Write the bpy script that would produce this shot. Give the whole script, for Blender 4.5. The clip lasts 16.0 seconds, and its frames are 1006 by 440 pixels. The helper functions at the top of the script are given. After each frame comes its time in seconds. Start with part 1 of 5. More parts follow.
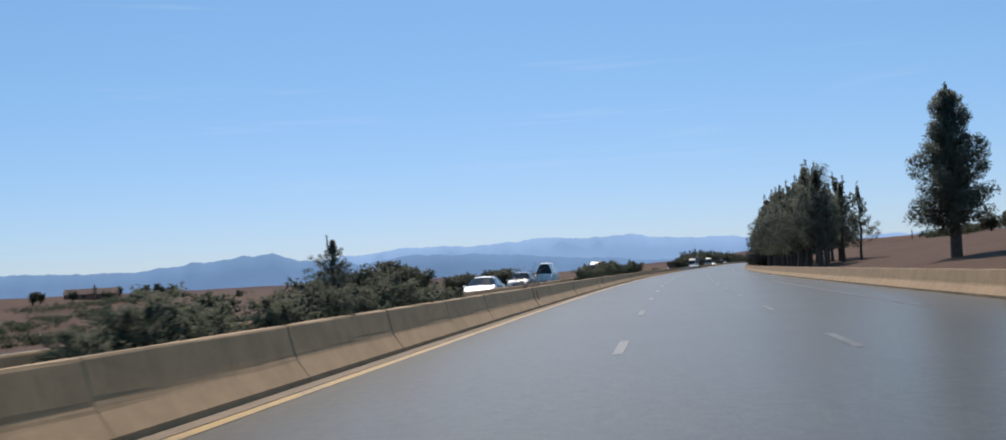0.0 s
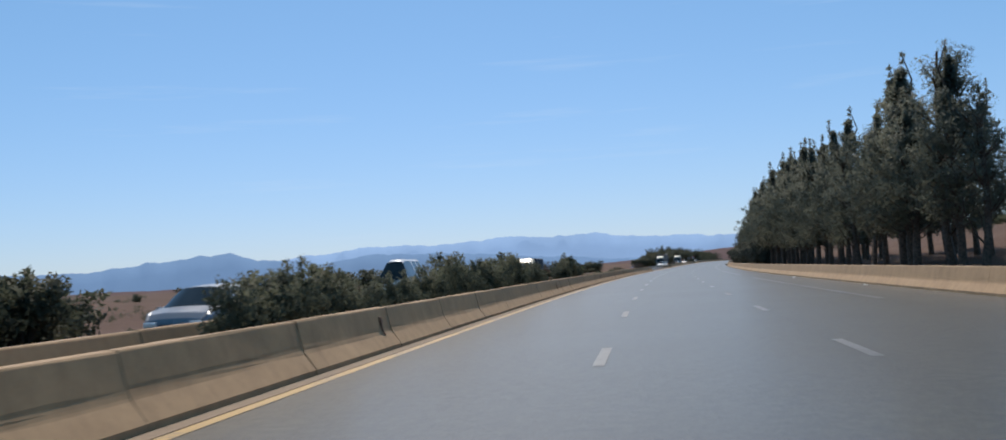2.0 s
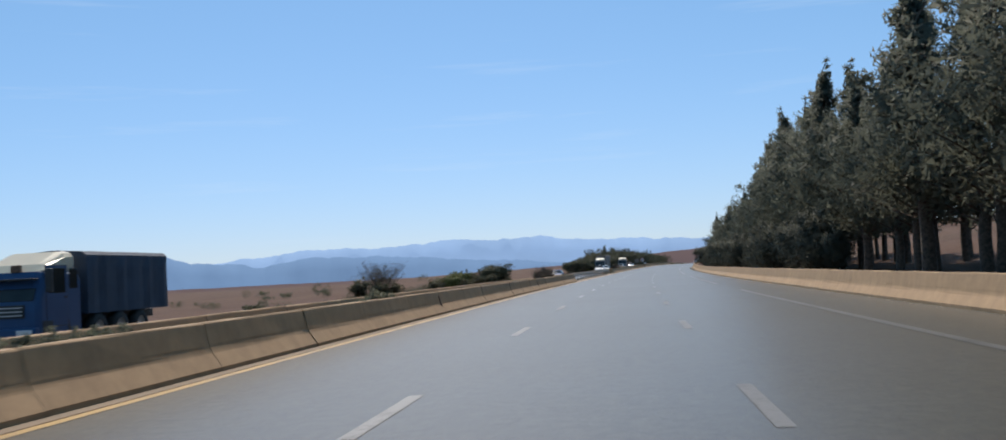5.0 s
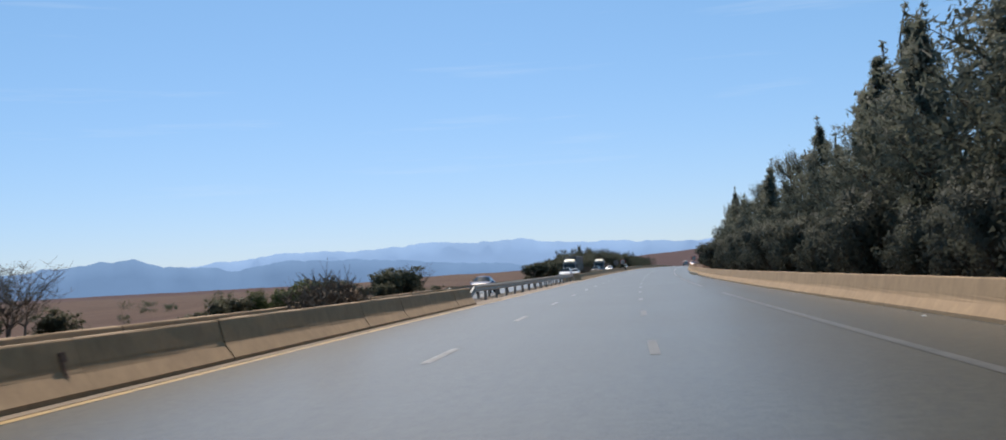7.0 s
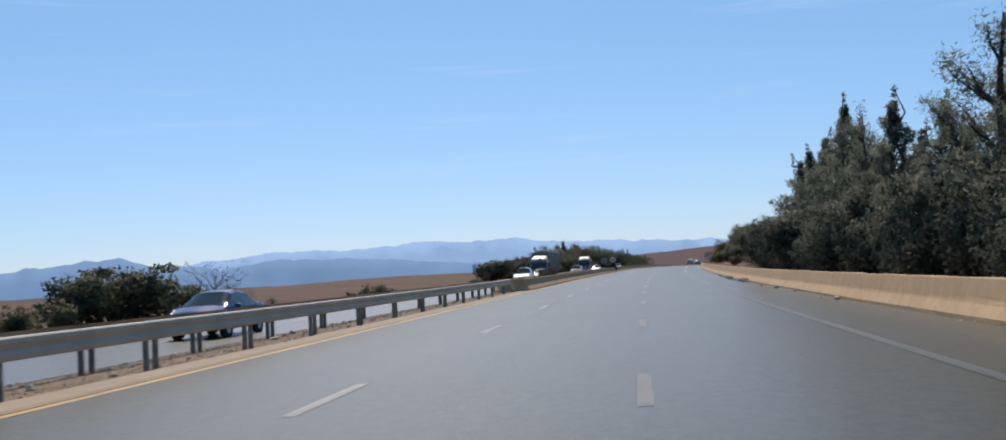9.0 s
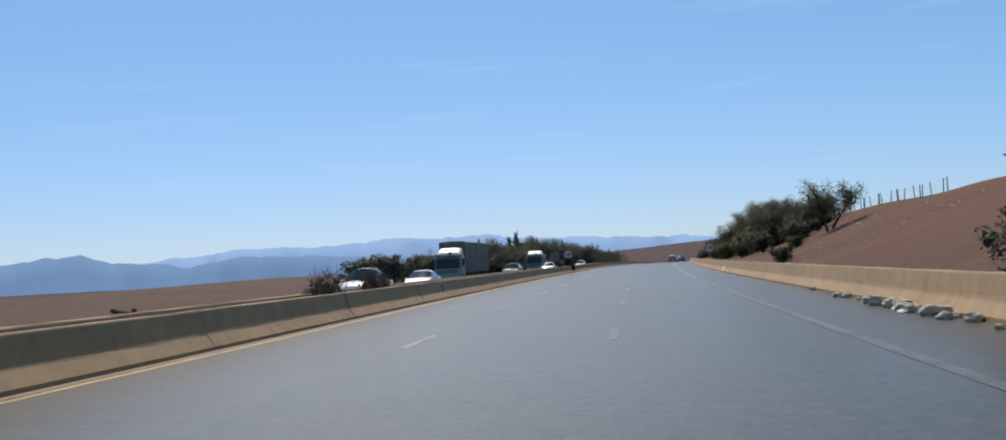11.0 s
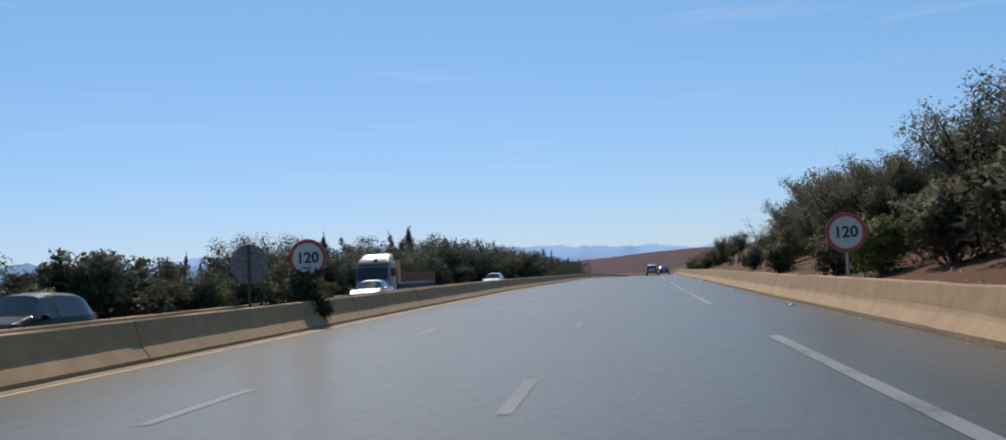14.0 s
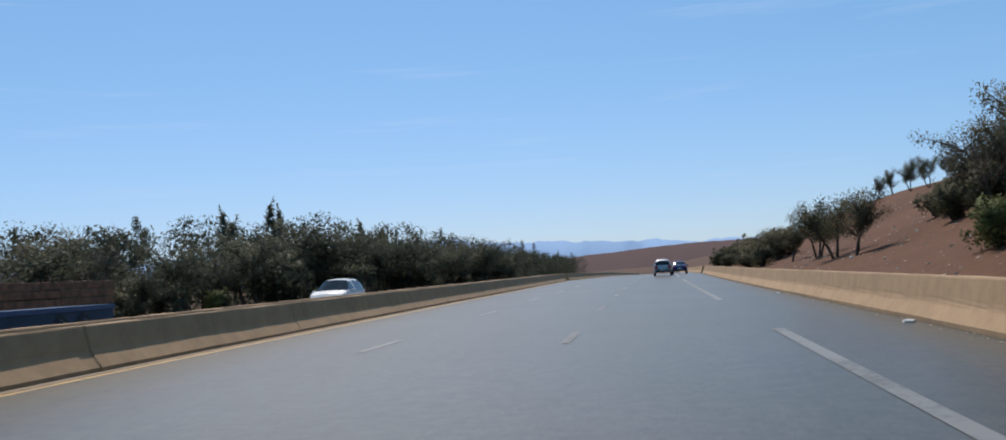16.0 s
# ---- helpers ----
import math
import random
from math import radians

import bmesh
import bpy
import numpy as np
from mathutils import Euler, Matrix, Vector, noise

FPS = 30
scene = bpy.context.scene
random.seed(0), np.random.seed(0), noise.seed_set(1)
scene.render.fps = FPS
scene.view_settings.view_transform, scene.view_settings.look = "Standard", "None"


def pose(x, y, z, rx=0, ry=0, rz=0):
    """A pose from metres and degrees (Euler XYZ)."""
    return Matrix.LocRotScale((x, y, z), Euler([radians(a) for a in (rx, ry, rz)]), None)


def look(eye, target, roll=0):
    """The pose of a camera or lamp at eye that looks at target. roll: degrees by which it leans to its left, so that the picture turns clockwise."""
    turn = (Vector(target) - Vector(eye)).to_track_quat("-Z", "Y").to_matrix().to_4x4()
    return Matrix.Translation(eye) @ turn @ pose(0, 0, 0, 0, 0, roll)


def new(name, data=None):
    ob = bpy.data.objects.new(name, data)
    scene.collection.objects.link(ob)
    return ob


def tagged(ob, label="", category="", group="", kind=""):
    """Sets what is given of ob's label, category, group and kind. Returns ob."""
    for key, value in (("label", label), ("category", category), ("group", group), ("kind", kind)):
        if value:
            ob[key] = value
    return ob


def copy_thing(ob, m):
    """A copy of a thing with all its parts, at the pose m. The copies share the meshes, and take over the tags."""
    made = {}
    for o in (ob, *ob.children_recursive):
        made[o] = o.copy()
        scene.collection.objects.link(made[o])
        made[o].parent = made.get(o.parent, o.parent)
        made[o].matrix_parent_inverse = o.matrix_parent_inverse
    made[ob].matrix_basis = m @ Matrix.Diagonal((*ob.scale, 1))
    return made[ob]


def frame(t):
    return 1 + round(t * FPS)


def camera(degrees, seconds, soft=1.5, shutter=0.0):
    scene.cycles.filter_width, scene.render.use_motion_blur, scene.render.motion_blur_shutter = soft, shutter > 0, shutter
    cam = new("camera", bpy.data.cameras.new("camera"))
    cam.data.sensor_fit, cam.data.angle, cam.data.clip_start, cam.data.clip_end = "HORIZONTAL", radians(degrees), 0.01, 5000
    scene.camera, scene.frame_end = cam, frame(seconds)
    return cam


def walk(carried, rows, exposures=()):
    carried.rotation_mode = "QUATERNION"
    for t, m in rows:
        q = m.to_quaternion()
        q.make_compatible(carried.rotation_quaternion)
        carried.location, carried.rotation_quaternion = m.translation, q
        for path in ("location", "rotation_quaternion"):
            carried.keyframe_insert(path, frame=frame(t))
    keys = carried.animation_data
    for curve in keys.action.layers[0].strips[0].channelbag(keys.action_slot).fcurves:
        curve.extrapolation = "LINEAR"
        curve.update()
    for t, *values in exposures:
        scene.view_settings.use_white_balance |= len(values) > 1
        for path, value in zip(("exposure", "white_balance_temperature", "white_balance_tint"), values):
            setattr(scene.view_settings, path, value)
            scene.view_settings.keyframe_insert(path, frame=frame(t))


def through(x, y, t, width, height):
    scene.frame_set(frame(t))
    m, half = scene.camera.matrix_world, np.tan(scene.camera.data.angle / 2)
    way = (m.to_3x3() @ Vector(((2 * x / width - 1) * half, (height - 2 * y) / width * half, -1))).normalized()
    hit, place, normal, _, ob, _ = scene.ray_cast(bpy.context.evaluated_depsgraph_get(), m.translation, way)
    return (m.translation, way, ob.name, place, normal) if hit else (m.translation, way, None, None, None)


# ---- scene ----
# camera and its drive along the motorway
cam = camera(50.58, 16.0, soft=1.7, shutter=0.1)
walk(cam, [
    (0.0, pose(4.291, -0.567, 1.293, 92.908, 2.818, 8.471)),
    (0.5, pose(4.174, 12.940, 1.293, 92.989, 2.923, 8.113)),
    (1.0, pose(4.177, 26.455, 1.293, 92.872, 2.809, 7.652)),
    (1.5, pose(4.337, 39.989, 1.293, 92.848, 2.822, 7.081)),
    (2.0, pose(4.676, 53.555, 1.293, 92.774, 3.005, 6.608)),
    (2.5, pose(5.169, 67.184, 1.293, 92.727, 2.726, 6.079)),
    (3.0, pose(5.801, 80.892, 1.293, 92.792, 2.815, 5.584)),
    (3.5, pose(6.461, 94.704, 1.293, 92.795, 2.668, 5.055)),
    (4.0, pose(7.205, 108.631, 1.293, 92.781, 2.767, 4.555)),
    (4.5, pose(8.001, 122.657, 1.293, 92.784, 2.898, 4.117)),
    (5.0, pose(8.867, 136.773, 1.293, 92.815, 2.993, 3.751)),
    (5.5, pose(9.804, 150.969, 1.293, 92.879, 3.045, 3.430)),
    (6.0, pose(10.799, 165.237, 1.293, 92.959, 3.068, 3.137)),
    (6.5, pose(11.827, 179.570, 1.293, 93.009, 3.070, 2.883)),
    (7.0, pose(12.842, 193.961, 1.293, 92.929, 3.047, 2.784)),
    (7.5, pose(13.931, 208.381, 1.293, 92.911, 3.123, 2.776)),
    (8.0, pose(15.025, 222.805, 1.293, 92.760, 3.061, 2.704)),
    (8.5, pose(16.180, 237.213, 1.293, 92.795, 2.961, 2.635)),
    (9.0, pose(17.359, 251.609, 1.293, 92.892, 2.957, 2.541)),
    (9.5, pose(18.585, 265.971, 1.299, 92.864, 2.961, 2.362)),
    (10.0, pose(19.872, 280.300, 1.317, 92.793, 2.956, 2.064)),
    (10.5, pose(21.237, 294.594, 1.350, 92.681, 2.956, 1.647)),
    (11.0, pose(22.696, 308.854, 1.391, 92.659, 3.013, 1.129)),
    (11.5, pose(24.255, 323.080, 1.444, 92.710, 3.213, 0.574)),
    (12.0, pose(25.907, 337.276, 1.511, 92.847, 3.652, 0.162)),
    (12.5, pose(27.572, 351.442, 1.582, 92.800, 3.614, -0.073)),
    (13.0, pose(29.318, 365.570, 1.653, 92.887, 3.350, -0.296)),
    (13.5, pose(31.099, 379.674, 1.724, 92.939, 2.974, -0.511)),
    (14.0, pose(32.847, 393.782, 1.795, 93.083, 2.867, -0.547)),
    (14.5, pose(34.735, 407.888, 1.866, 92.972, 3.118, -0.583)),
    (15.0, pose(36.632, 421.996, 1.936, 92.859, 3.249, -0.474)),
    (15.5, pose(38.546, 436.109, 2.007, 92.961, 3.180, -0.310)),
    (16.0, pose(40.487, 450.224, 2.078, 92.881, 3.266, -0.414)),
], exposures=[(0.0, 0.0, 6250, 13), (2.7, 0.0, 6250, 13), (3.5, 0.09, 6350, 13), (6.5, 0.10, 6350, 13), (7.3, 0.13, 6420, 13), (9.2, 0.13, 6420, 13), (11.5, 0.0, 6250, 13), (16.0, 0.0, 6250, 13)])

# ---- daylight: hazy clear sky, high sun ahead and to the left ----
SUN_EL, SUN_AZ = radians(48), radians(-10)
world = bpy.data.worlds.new("sky")
scene.world = world
world.use_nodes = True
wn = world.node_tree
sky = wn.nodes.new("ShaderNodeTexSky")
sky.sky_type = "NISHITA"
sky.sun_disc = False
sky.sun_elevation, sky.sun_rotation = SUN_EL, SUN_AZ
sky.altitude, sky.air_density, sky.dust_density, sky.ozone_density = 400, 1.0, 0.25, 3.0
wn.nodes["Background"].inputs["Strength"].default_value = 0.10
rgb, back = wn.nodes.new("ShaderNodeSeparateColor"), wn.nodes.new("ShaderNodeCombineColor")
wn.links.new(sky.outputs["Color"], rgb.inputs[0])
for i, (power, gain) in enumerate(((0.80, 0.945), (0.62, 1.70), (0.72, 1.74))):      # hazy white horizon, clear blue above
    up, k = wn.nodes.new("ShaderNodeMath"), wn.nodes.new("ShaderNodeMath")
    up.operation, k.operation = "POWER", "MULTIPLY"
    up.inputs[1].default_value, k.inputs[1].default_value = power, gain
    wn.links.new(rgb.outputs[i], up.inputs[0])
    wn.links.new(up.outputs[0], k.inputs[0])
    wn.links.new(k.outputs[0], back.inputs[i])
tc, wide, wisp, thin = (wn.nodes.new(k) for k in ("ShaderNodeTexCoord", "ShaderNodeMapping", "ShaderNodeTexNoise", "ShaderNodeMapRange"))
wide.inputs["Scale"].default_value = (1.6, 1.6, 26)          # faint flat wisps of high cloud
wisp.inputs["Scale"].default_value, wisp.inputs["Detail"].default_value, wisp.inputs["Roughness"].default_value = 2.2, 5, 0.6
thin.inputs["From Min"].default_value, thin.inputs["From Max"].default_value, thin.inputs["To Max"].default_value = 0.6, 0.85, 0.3
wn.links.new(tc.outputs["Generated"], wide.inputs["Vector"])
wn.links.new(wide.outputs["Vector"], wisp.inputs["Vector"])
wn.links.new(wisp.outputs["Fac"], thin.inputs["Value"])
cirrus = wn.nodes.new("ShaderNodeMix")
cirrus.data_type = "RGBA"
cirrus.inputs[7].default_value = (6.2, 7.4, 8.6, 1)
wn.links.new(thin.outputs["Result"], cirrus.inputs[0])
wn.links.new(back.outputs[0], cirrus.inputs[6])
wn.links.new(cirrus.outputs[2], wn.nodes["Background"].inputs["Color"])
sun = new("sun", bpy.data.lights.new("sun", "SUN"))
sun.data.energy, sun.data.angle, sun.data.color = 4.1, radians(0.6), (1.0, 0.88, 0.73)
sun_dir = Vector((math.sin(SUN_AZ) * math.cos(SUN_EL), math.cos(SUN_AZ) * math.cos(SUN_EL), math.sin(SUN_EL)))
sun.matrix_world = look(sun_dir * 100, (0, 0, 0))

# ---- materials ----
def mat(name, rough=0.8, metal=0.0, spec=0.5):
    m = bpy.data.materials.new(name)
    m.use_nodes = True
    b = m.node_tree.nodes["Principled BSDF"]
    b.inputs["Roughness"].default_value = rough
    b.inputs["Metallic"].default_value = metal
    b.inputs["Specular IOR Level"].default_value = spec
    return m


def node(m, kind, **values):
    n = m.node_tree.nodes.new(kind)
    for key, value in values.items():
        n.inputs[key].default_value = value
    return n


def link(m, a, b):
    m.node_tree.links.new(a, b)


def coords(m, scale=(1, 1, 1)):
    g = node(m, "ShaderNodeNewGeometry")
    mp = node(m, "ShaderNodeMapping")
    mp.inputs["Scale"].default_value = scale
    link(m, g.outputs["Position"], mp.inputs["Vector"])
    return mp.outputs["Vector"]


def noise_of(m, vec, scale, detail=4.0, rough=0.55):
    n = node(m, "ShaderNodeTexNoise", Scale=scale, Detail=detail, Roughness=rough)
    link(m, vec, n.inputs["Vector"])
    return n.outputs["Fac"]


def ramp(m, fac, stops):
    r = node(m, "ShaderNodeValToRGB")
    el = r.color_ramp.elements
    while len(el) < len(stops):
        el.new(0.5)
    for e, (p, c) in zip(el, stops):
        e.position, e.color = p, (*c, 1)
    link(m, fac, r.inputs["Fac"])
    return r.outputs["Color"]


def mix(m, fac, a, b, blend="MIX"):
    n = m.node_tree.nodes.new("ShaderNodeMix")
    n.data_type, n.blend_type = "RGBA", blend
    for sock, value in ((n.inputs[0], fac), (n.inputs[6], a), (n.inputs[7], b)):
        if isinstance(value, (float, int)):
            sock.default_value = value
        elif isinstance(value, tuple):
            sock.default_value = (*value, 1)
        else:
            link(m, value, sock)
    return n.outputs[2]


def base(m, col):
    link(m, col, m.node_tree.nodes["Principled BSDF"].inputs["Base Color"])


def bump(m, fac, strength=0.3, dist=0.02):
    b = node(m, "ShaderNodeBump", Strength=strength, Distance=dist)
    link(m, fac, b.inputs["Height"])
    link(m, b.outputs["Normal"], m.node_tree.nodes["Principled BSDF"].inputs["Normal"])


def plain(name, col, rough=0.5, metal=0.0, vary=0.15, scale=3.0):
    m = mat(name, rough, metal)
    f = noise_of(m, coords(m), scale)
    lo, hi = tuple(c * (1 - vary) for c in col), tuple(min(1, c * (1 + vary)) for c in col)
    base(m, ramp(m, f, [(0.35, lo), (0.65, hi)]))
    return m


def asphalt(name, dark, light):
    m = mat(name, 0.5, 0, 0.17)
    v = coords(m)
    fine = noise_of(m, v, 26, 5, 0.75)
    big = noise_of(m, v, 0.12, 4)
    c = ramp(m, big, [(0.3, dark), (0.7, light)])
    grain = ramp(m, fine, [(0.36, (0.006, 0.007, 0.006)), (0.50, (0.030, 0.033, 0.028)), (0.64, (0.15, 0.156, 0.132))])
    uv = node(m, "ShaderNodeUVMap")
    track = node(m, "ShaderNodeMapping")
    track.inputs["Scale"].default_value = (1.1, 0.012, 1)
    link(m, uv.outputs[0], track.inputs["Vector"])
    c = mix(m, 0.4, c, ramp(m, noise_of(m, track.outputs["Vector"], 1.0, 5, 0.6), [(0.36, tuple(x * 0.75 for x in dark)), (0.64, tuple(x * 1.25 for x in light))]))
    patch = noise_of(m, v, 0.9, 6, 0.7)
    c = mix(m, 0.25, c, ramp(m, patch, [(0.4, dark), (0.62, light)]))
    c = mix(m, 0.45, c, grain)
    c = mix(m, 0.35, c, ramp(m, noise_of(m, v, 5.5, 6, 0.75), [(0.40, tuple(x * 0.5 for x in dark)), (0.60, tuple(x * 1.3 for x in light))]))
    base(m, c)
    r = node(m, "ShaderNodeMapRange")
    r.inputs["To Min"].default_value, r.inputs["To Max"].default_value = 0.48, 0.60
    link(m, big, r.inputs["Value"])
    link(m, r.outputs["Result"], m.node_tree.nodes["Principled BSDF"].inputs["Roughness"])
    bump(m, fine, 0.3, 0.010)
    worn = m.node_tree.nodes["Principled BSDF"]          # traffic-polished binder that shines at a flat angle
    worn.inputs["Coat Weight"].default_value, worn.inputs["Coat Roughness"].default_value, worn.inputs["Coat IOR"].default_value = 0.37, 0.22, 1.3
    return m


M = {}
M["asphalt"] = asphalt("asphalt", (0.043, 0.0395, 0.0275), (0.075, 0.0685, 0.0480))
M["asphalt_far"] = asphalt("asphalt_opposite", (0.055, 0.056, 0.056), (0.08, 0.082, 0.08))


def paint(name, col, under):
    m = mat(name, 0.5, 0, 0.25)
    v = coords(m)
    n1, n2 = noise_of(m, v, 9, 6, 0.7), noise_of(m, v, 0.7, 3)
    worn = node(m, "ShaderNodeMath")
    worn.operation = "ADD"
    link(m, n1, worn.inputs[0])
    link(m, n2, worn.inputs[1])
    base(m, ramp(m, worn.outputs[0], [(0.80, under), (1.08, col)]))
    bump(m, n1, 0.2, 0.005)
    return m


M["white_paint"] = paint("worn_white_paint", (0.20, 0.20, 0.192), (0.08, 0.08, 0.077))
M["white_faded"] = paint("faded_white_paint", (0.125, 0.125, 0.12), (0.055, 0.055, 0.053))
M["white_ghost"] = paint("almost_worn_off_white_paint", (0.085, 0.085, 0.08), (0.045, 0.045, 0.041))
M["yellow_paint"] = paint("worn_yellow_paint", (0.45, 0.285, 0.095), (0.26, 0.19, 0.11))


def concrete(name, a, b, grime):
    m = mat(name, 0.85)
    v = coords(m)
    big, fine, mid = noise_of(m, v, 0.35, 5), noise_of(m, v, 28, 4), noise_of(m, v, 2.2, 6, 0.7)
    c = ramp(m, big, [(0.3, a), (0.7, b)])
    oi = node(m, "ShaderNodeObjectInfo")
    c = mix(m, 0.22, c, ramp(m, oi.outputs["Random"], [(0.0, a), (1.0, b)]))
    c = mix(m, 0.32, c, ramp(m, mid, [(0.36, grime), (0.62, b)]))
    streak = noise_of(m, coords(m, (3, 3, 0.6)), 1.0, 5, 0.65)
    c = mix(m, ramp(m, streak, [(0.58, (0, 0, 0)), (0.78, (0.55, 0.55, 0.55))]), c, grime)
    c = mix(m, 0.1, c, ramp(m, fine, [(0.3, grime), (0.7, b)]))
    base(m, c)
    bump(m, mid, 0.25, 0.012)
    return m


M["concrete"] = concrete("tan_concrete", (0.37, 0.237, 0.122), (0.47, 0.308, 0.165), (0.20, 0.118, 0.062))
M["gutter"] = concrete("dusty_gutter_concrete", (0.19, 0.135, 0.085), (0.26, 0.185, 0.115), (0.10, 0.07, 0.045))


def soil(name):
    m = mat(name, 0.95, 0, 0.2)
    v = coords(m)
    field, mid, fine = noise_of(m, v, 0.006, 3), noise_of(m, v, 0.09, 5, 0.6), noise_of(m, v, 3.0, 6, 0.7)
    c = ramp(m, field, [(0.36, (0.080, 0.035, 0.021)), (0.47, (0.112, 0.058, 0.036)), (0.56, (0.100, 0.053, 0.033)), (0.64, (0.060, 0.053, 0.028))])
    c = mix(m, 0.4, c, ramp(m, mid, [(0.35, (0.060, 0.027, 0.018)), (0.65, (0.144, 0.088, 0.056))]))
    c = mix(m, 0.35, c, ramp(m, fine, [(0.35, (0.044, 0.022, 0.016)), (0.65, (0.152, 0.092, 0.061))]))
    cut = m.node_tree.nodes.new("ShaderNodeAttribute")          # fresh red earth laid bare in the road cut
    cut.attribute_name = "cut"
    red = ramp(m, mid, [(0.3, (0.085, 0.037, 0.019)), (0.7, (0.155, 0.073, 0.039))])
    red = mix(m, 0.3, red, ramp(m, fine, [(0.35, (0.05, 0.022, 0.014)), (0.65, (0.20, 0.105, 0.062))]))
    c = mix(m, cut.outputs["Fac"], c, red)
    base(m, c)
    bump(m, fine, 0.6, 0.12)
    return m


M["soil"] = soil("dry_red_brown_soil")


def gravel(name):
    m = mat(name, 0.95, 0, 0.2)
    v = coords(m)
    fine, mid = noise_of(m, v, 9, 6, 0.75), noise_of(m, v, 0.8, 4)
    c = ramp(m, mid, [(0.35, (0.17, 0.115, 0.075)), (0.65, (0.27, 0.19, 0.13))])
    c = mix(m, 0.5, c, ramp(m, fine, [(0.38, (0.08, 0.05, 0.034)), (0.52, (0.21, 0.145, 0.10)), (0.66, (0.40, 0.32, 0.24))]))
    base(m, c)
    bump(m, fine, 0.8, 0.05)
    return m


M["gravel"] = gravel("stony_tan_earth")
M["apron"] = concrete("dusty_tan_concrete_apron", (0.25, 0.185, 0.125), (0.33, 0.245, 0.17), (0.13, 0.095, 0.065))
M["rust"] = plain("rusty_iron", (0.20, 0.11, 0.07), 0.8, 0.2, 0.4, 20)
M["zinc"] = plain("weathered_galvanised_steel", (0.40, 0.365, 0.32), 0.6, 0.1, 0.1, 1.2)
M["zinc_dark"] = plain("dull_steel_post", (0.21, 0.20, 0.19), 0.65, 0.15, 0.25, 8)
M["post_dark"] = plain("dark_painted_post", (0.06, 0.06, 0.065), 0.6, 0, 0.25, 8)
M["tar"] = plain("black_tar", (0.012, 0.012, 0.012), 0.9, 0, 0.3, 5)
M["whitewash"] = plain("worn_whitewash", (0.52, 0.47, 0.40), 0.9, 0, 0.25, 3)
M["joint"] = plain("dirty_joint_filler", (0.15, 0.095, 0.055), 0.9, 0, 0.3, 5)
M["bark"] = plain("grey_brown_bark", (0.085, 0.062, 0.045), 0.9, 0, 0.45, 9)
M["stone"] = plain("pale_broken_stone", (0.46, 0.385, 0.295), 0.9, 0, 0.3, 6)
M["litter"] = plain("white_litter", (0.55, 0.55, 0.53), 0.6, 0, 0.1, 9)


def leaves(name, dark, light, through=0.25):
    m = mat(name, 0.7, 0, 0.2)
    g = node(m, "ShaderNodeNewGeometry")
    oi = node(m, "ShaderNodeObjectInfo")
    c = ramp(m, g.outputs["Random Per Island"], [(0.1, dark), (0.9, light)])
    c = mix(m, 0.35, c, ramp(m, oi.outputs["Random"], [(0.0, dark), (1.0, light)]))
    base(m, c)
    t = node(m, "ShaderNodeBsdfTranslucent")
    link(m, c, t.inputs["Color"])
    s = node(m, "ShaderNodeMixShader")
    s.inputs[0].default_value = through
    link(m, m.node_tree.nodes["Principled BSDF"].outputs[0], s.inputs[1])
    link(m, t.outputs[0], s.inputs[2])
    link(m, s.outputs[0], m.node_tree.nodes["Material Output"].inputs["Surface"])
    return m


M["needles"] = leaves("dark_green_needles", (0.120, 0.136, 0.110), (0.185, 0.200, 0.155), 0.5)
M["leaf_dark"] = leaves("dark_green_leaves", (0.080, 0.094, 0.062), (0.128, 0.142, 0.090), 0.45)
M["leaf_oleander"] = leaves("grey_green_oleander_leaves", (0.088, 0.100, 0.072), (0.146, 0.160, 0.110), 0.55)
M["leaf_wood"] = leaves("dull_dark_green_woodland_leaves", (0.060, 0.070, 0.050), (0.098, 0.108, 0.072), 0.45)
M["leaf_olive"] = leaves("olive_green_leaves", (0.080, 0.081, 0.052), (0.130, 0.127, 0.080), 0.42)
M["leaf_fresh"] = leaves("yellow_green_leaves", (0.068, 0.088, 0.03), (0.15, 0.175, 0.06))
M["leaf_under"] = leaves("dull_dark_undergrowth_leaves", (0.078, 0.086, 0.072), (0.122, 0.132, 0.105), 0.45)
M["twig"] = plain("dry_grey_brown_twigs", (0.15, 0.115, 0.085), 0.9, 0, 0.3, 5)


# aerial haze of far land painted into its colour, with emission added
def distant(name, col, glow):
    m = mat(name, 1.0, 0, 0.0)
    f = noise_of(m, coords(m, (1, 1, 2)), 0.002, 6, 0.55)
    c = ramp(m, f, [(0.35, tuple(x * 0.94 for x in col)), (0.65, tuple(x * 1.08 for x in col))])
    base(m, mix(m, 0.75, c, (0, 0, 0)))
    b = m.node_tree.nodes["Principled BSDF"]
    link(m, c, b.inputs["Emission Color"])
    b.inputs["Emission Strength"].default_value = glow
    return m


# bluer and paler with distance: haze put into each colour and its glow
M["range_near"] = distant("haze_tinted_blue_mountain", (0.178, 0.285, 0.45), 0.84)
M["range_far"] = distant("haze_tinted_pale_blue_mountain", (0.285, 0.425, 0.64), 0.88)
M["hill"] = distant("haze_tinted_brown_hill", (0.20, 0.148, 0.148), 0.48)

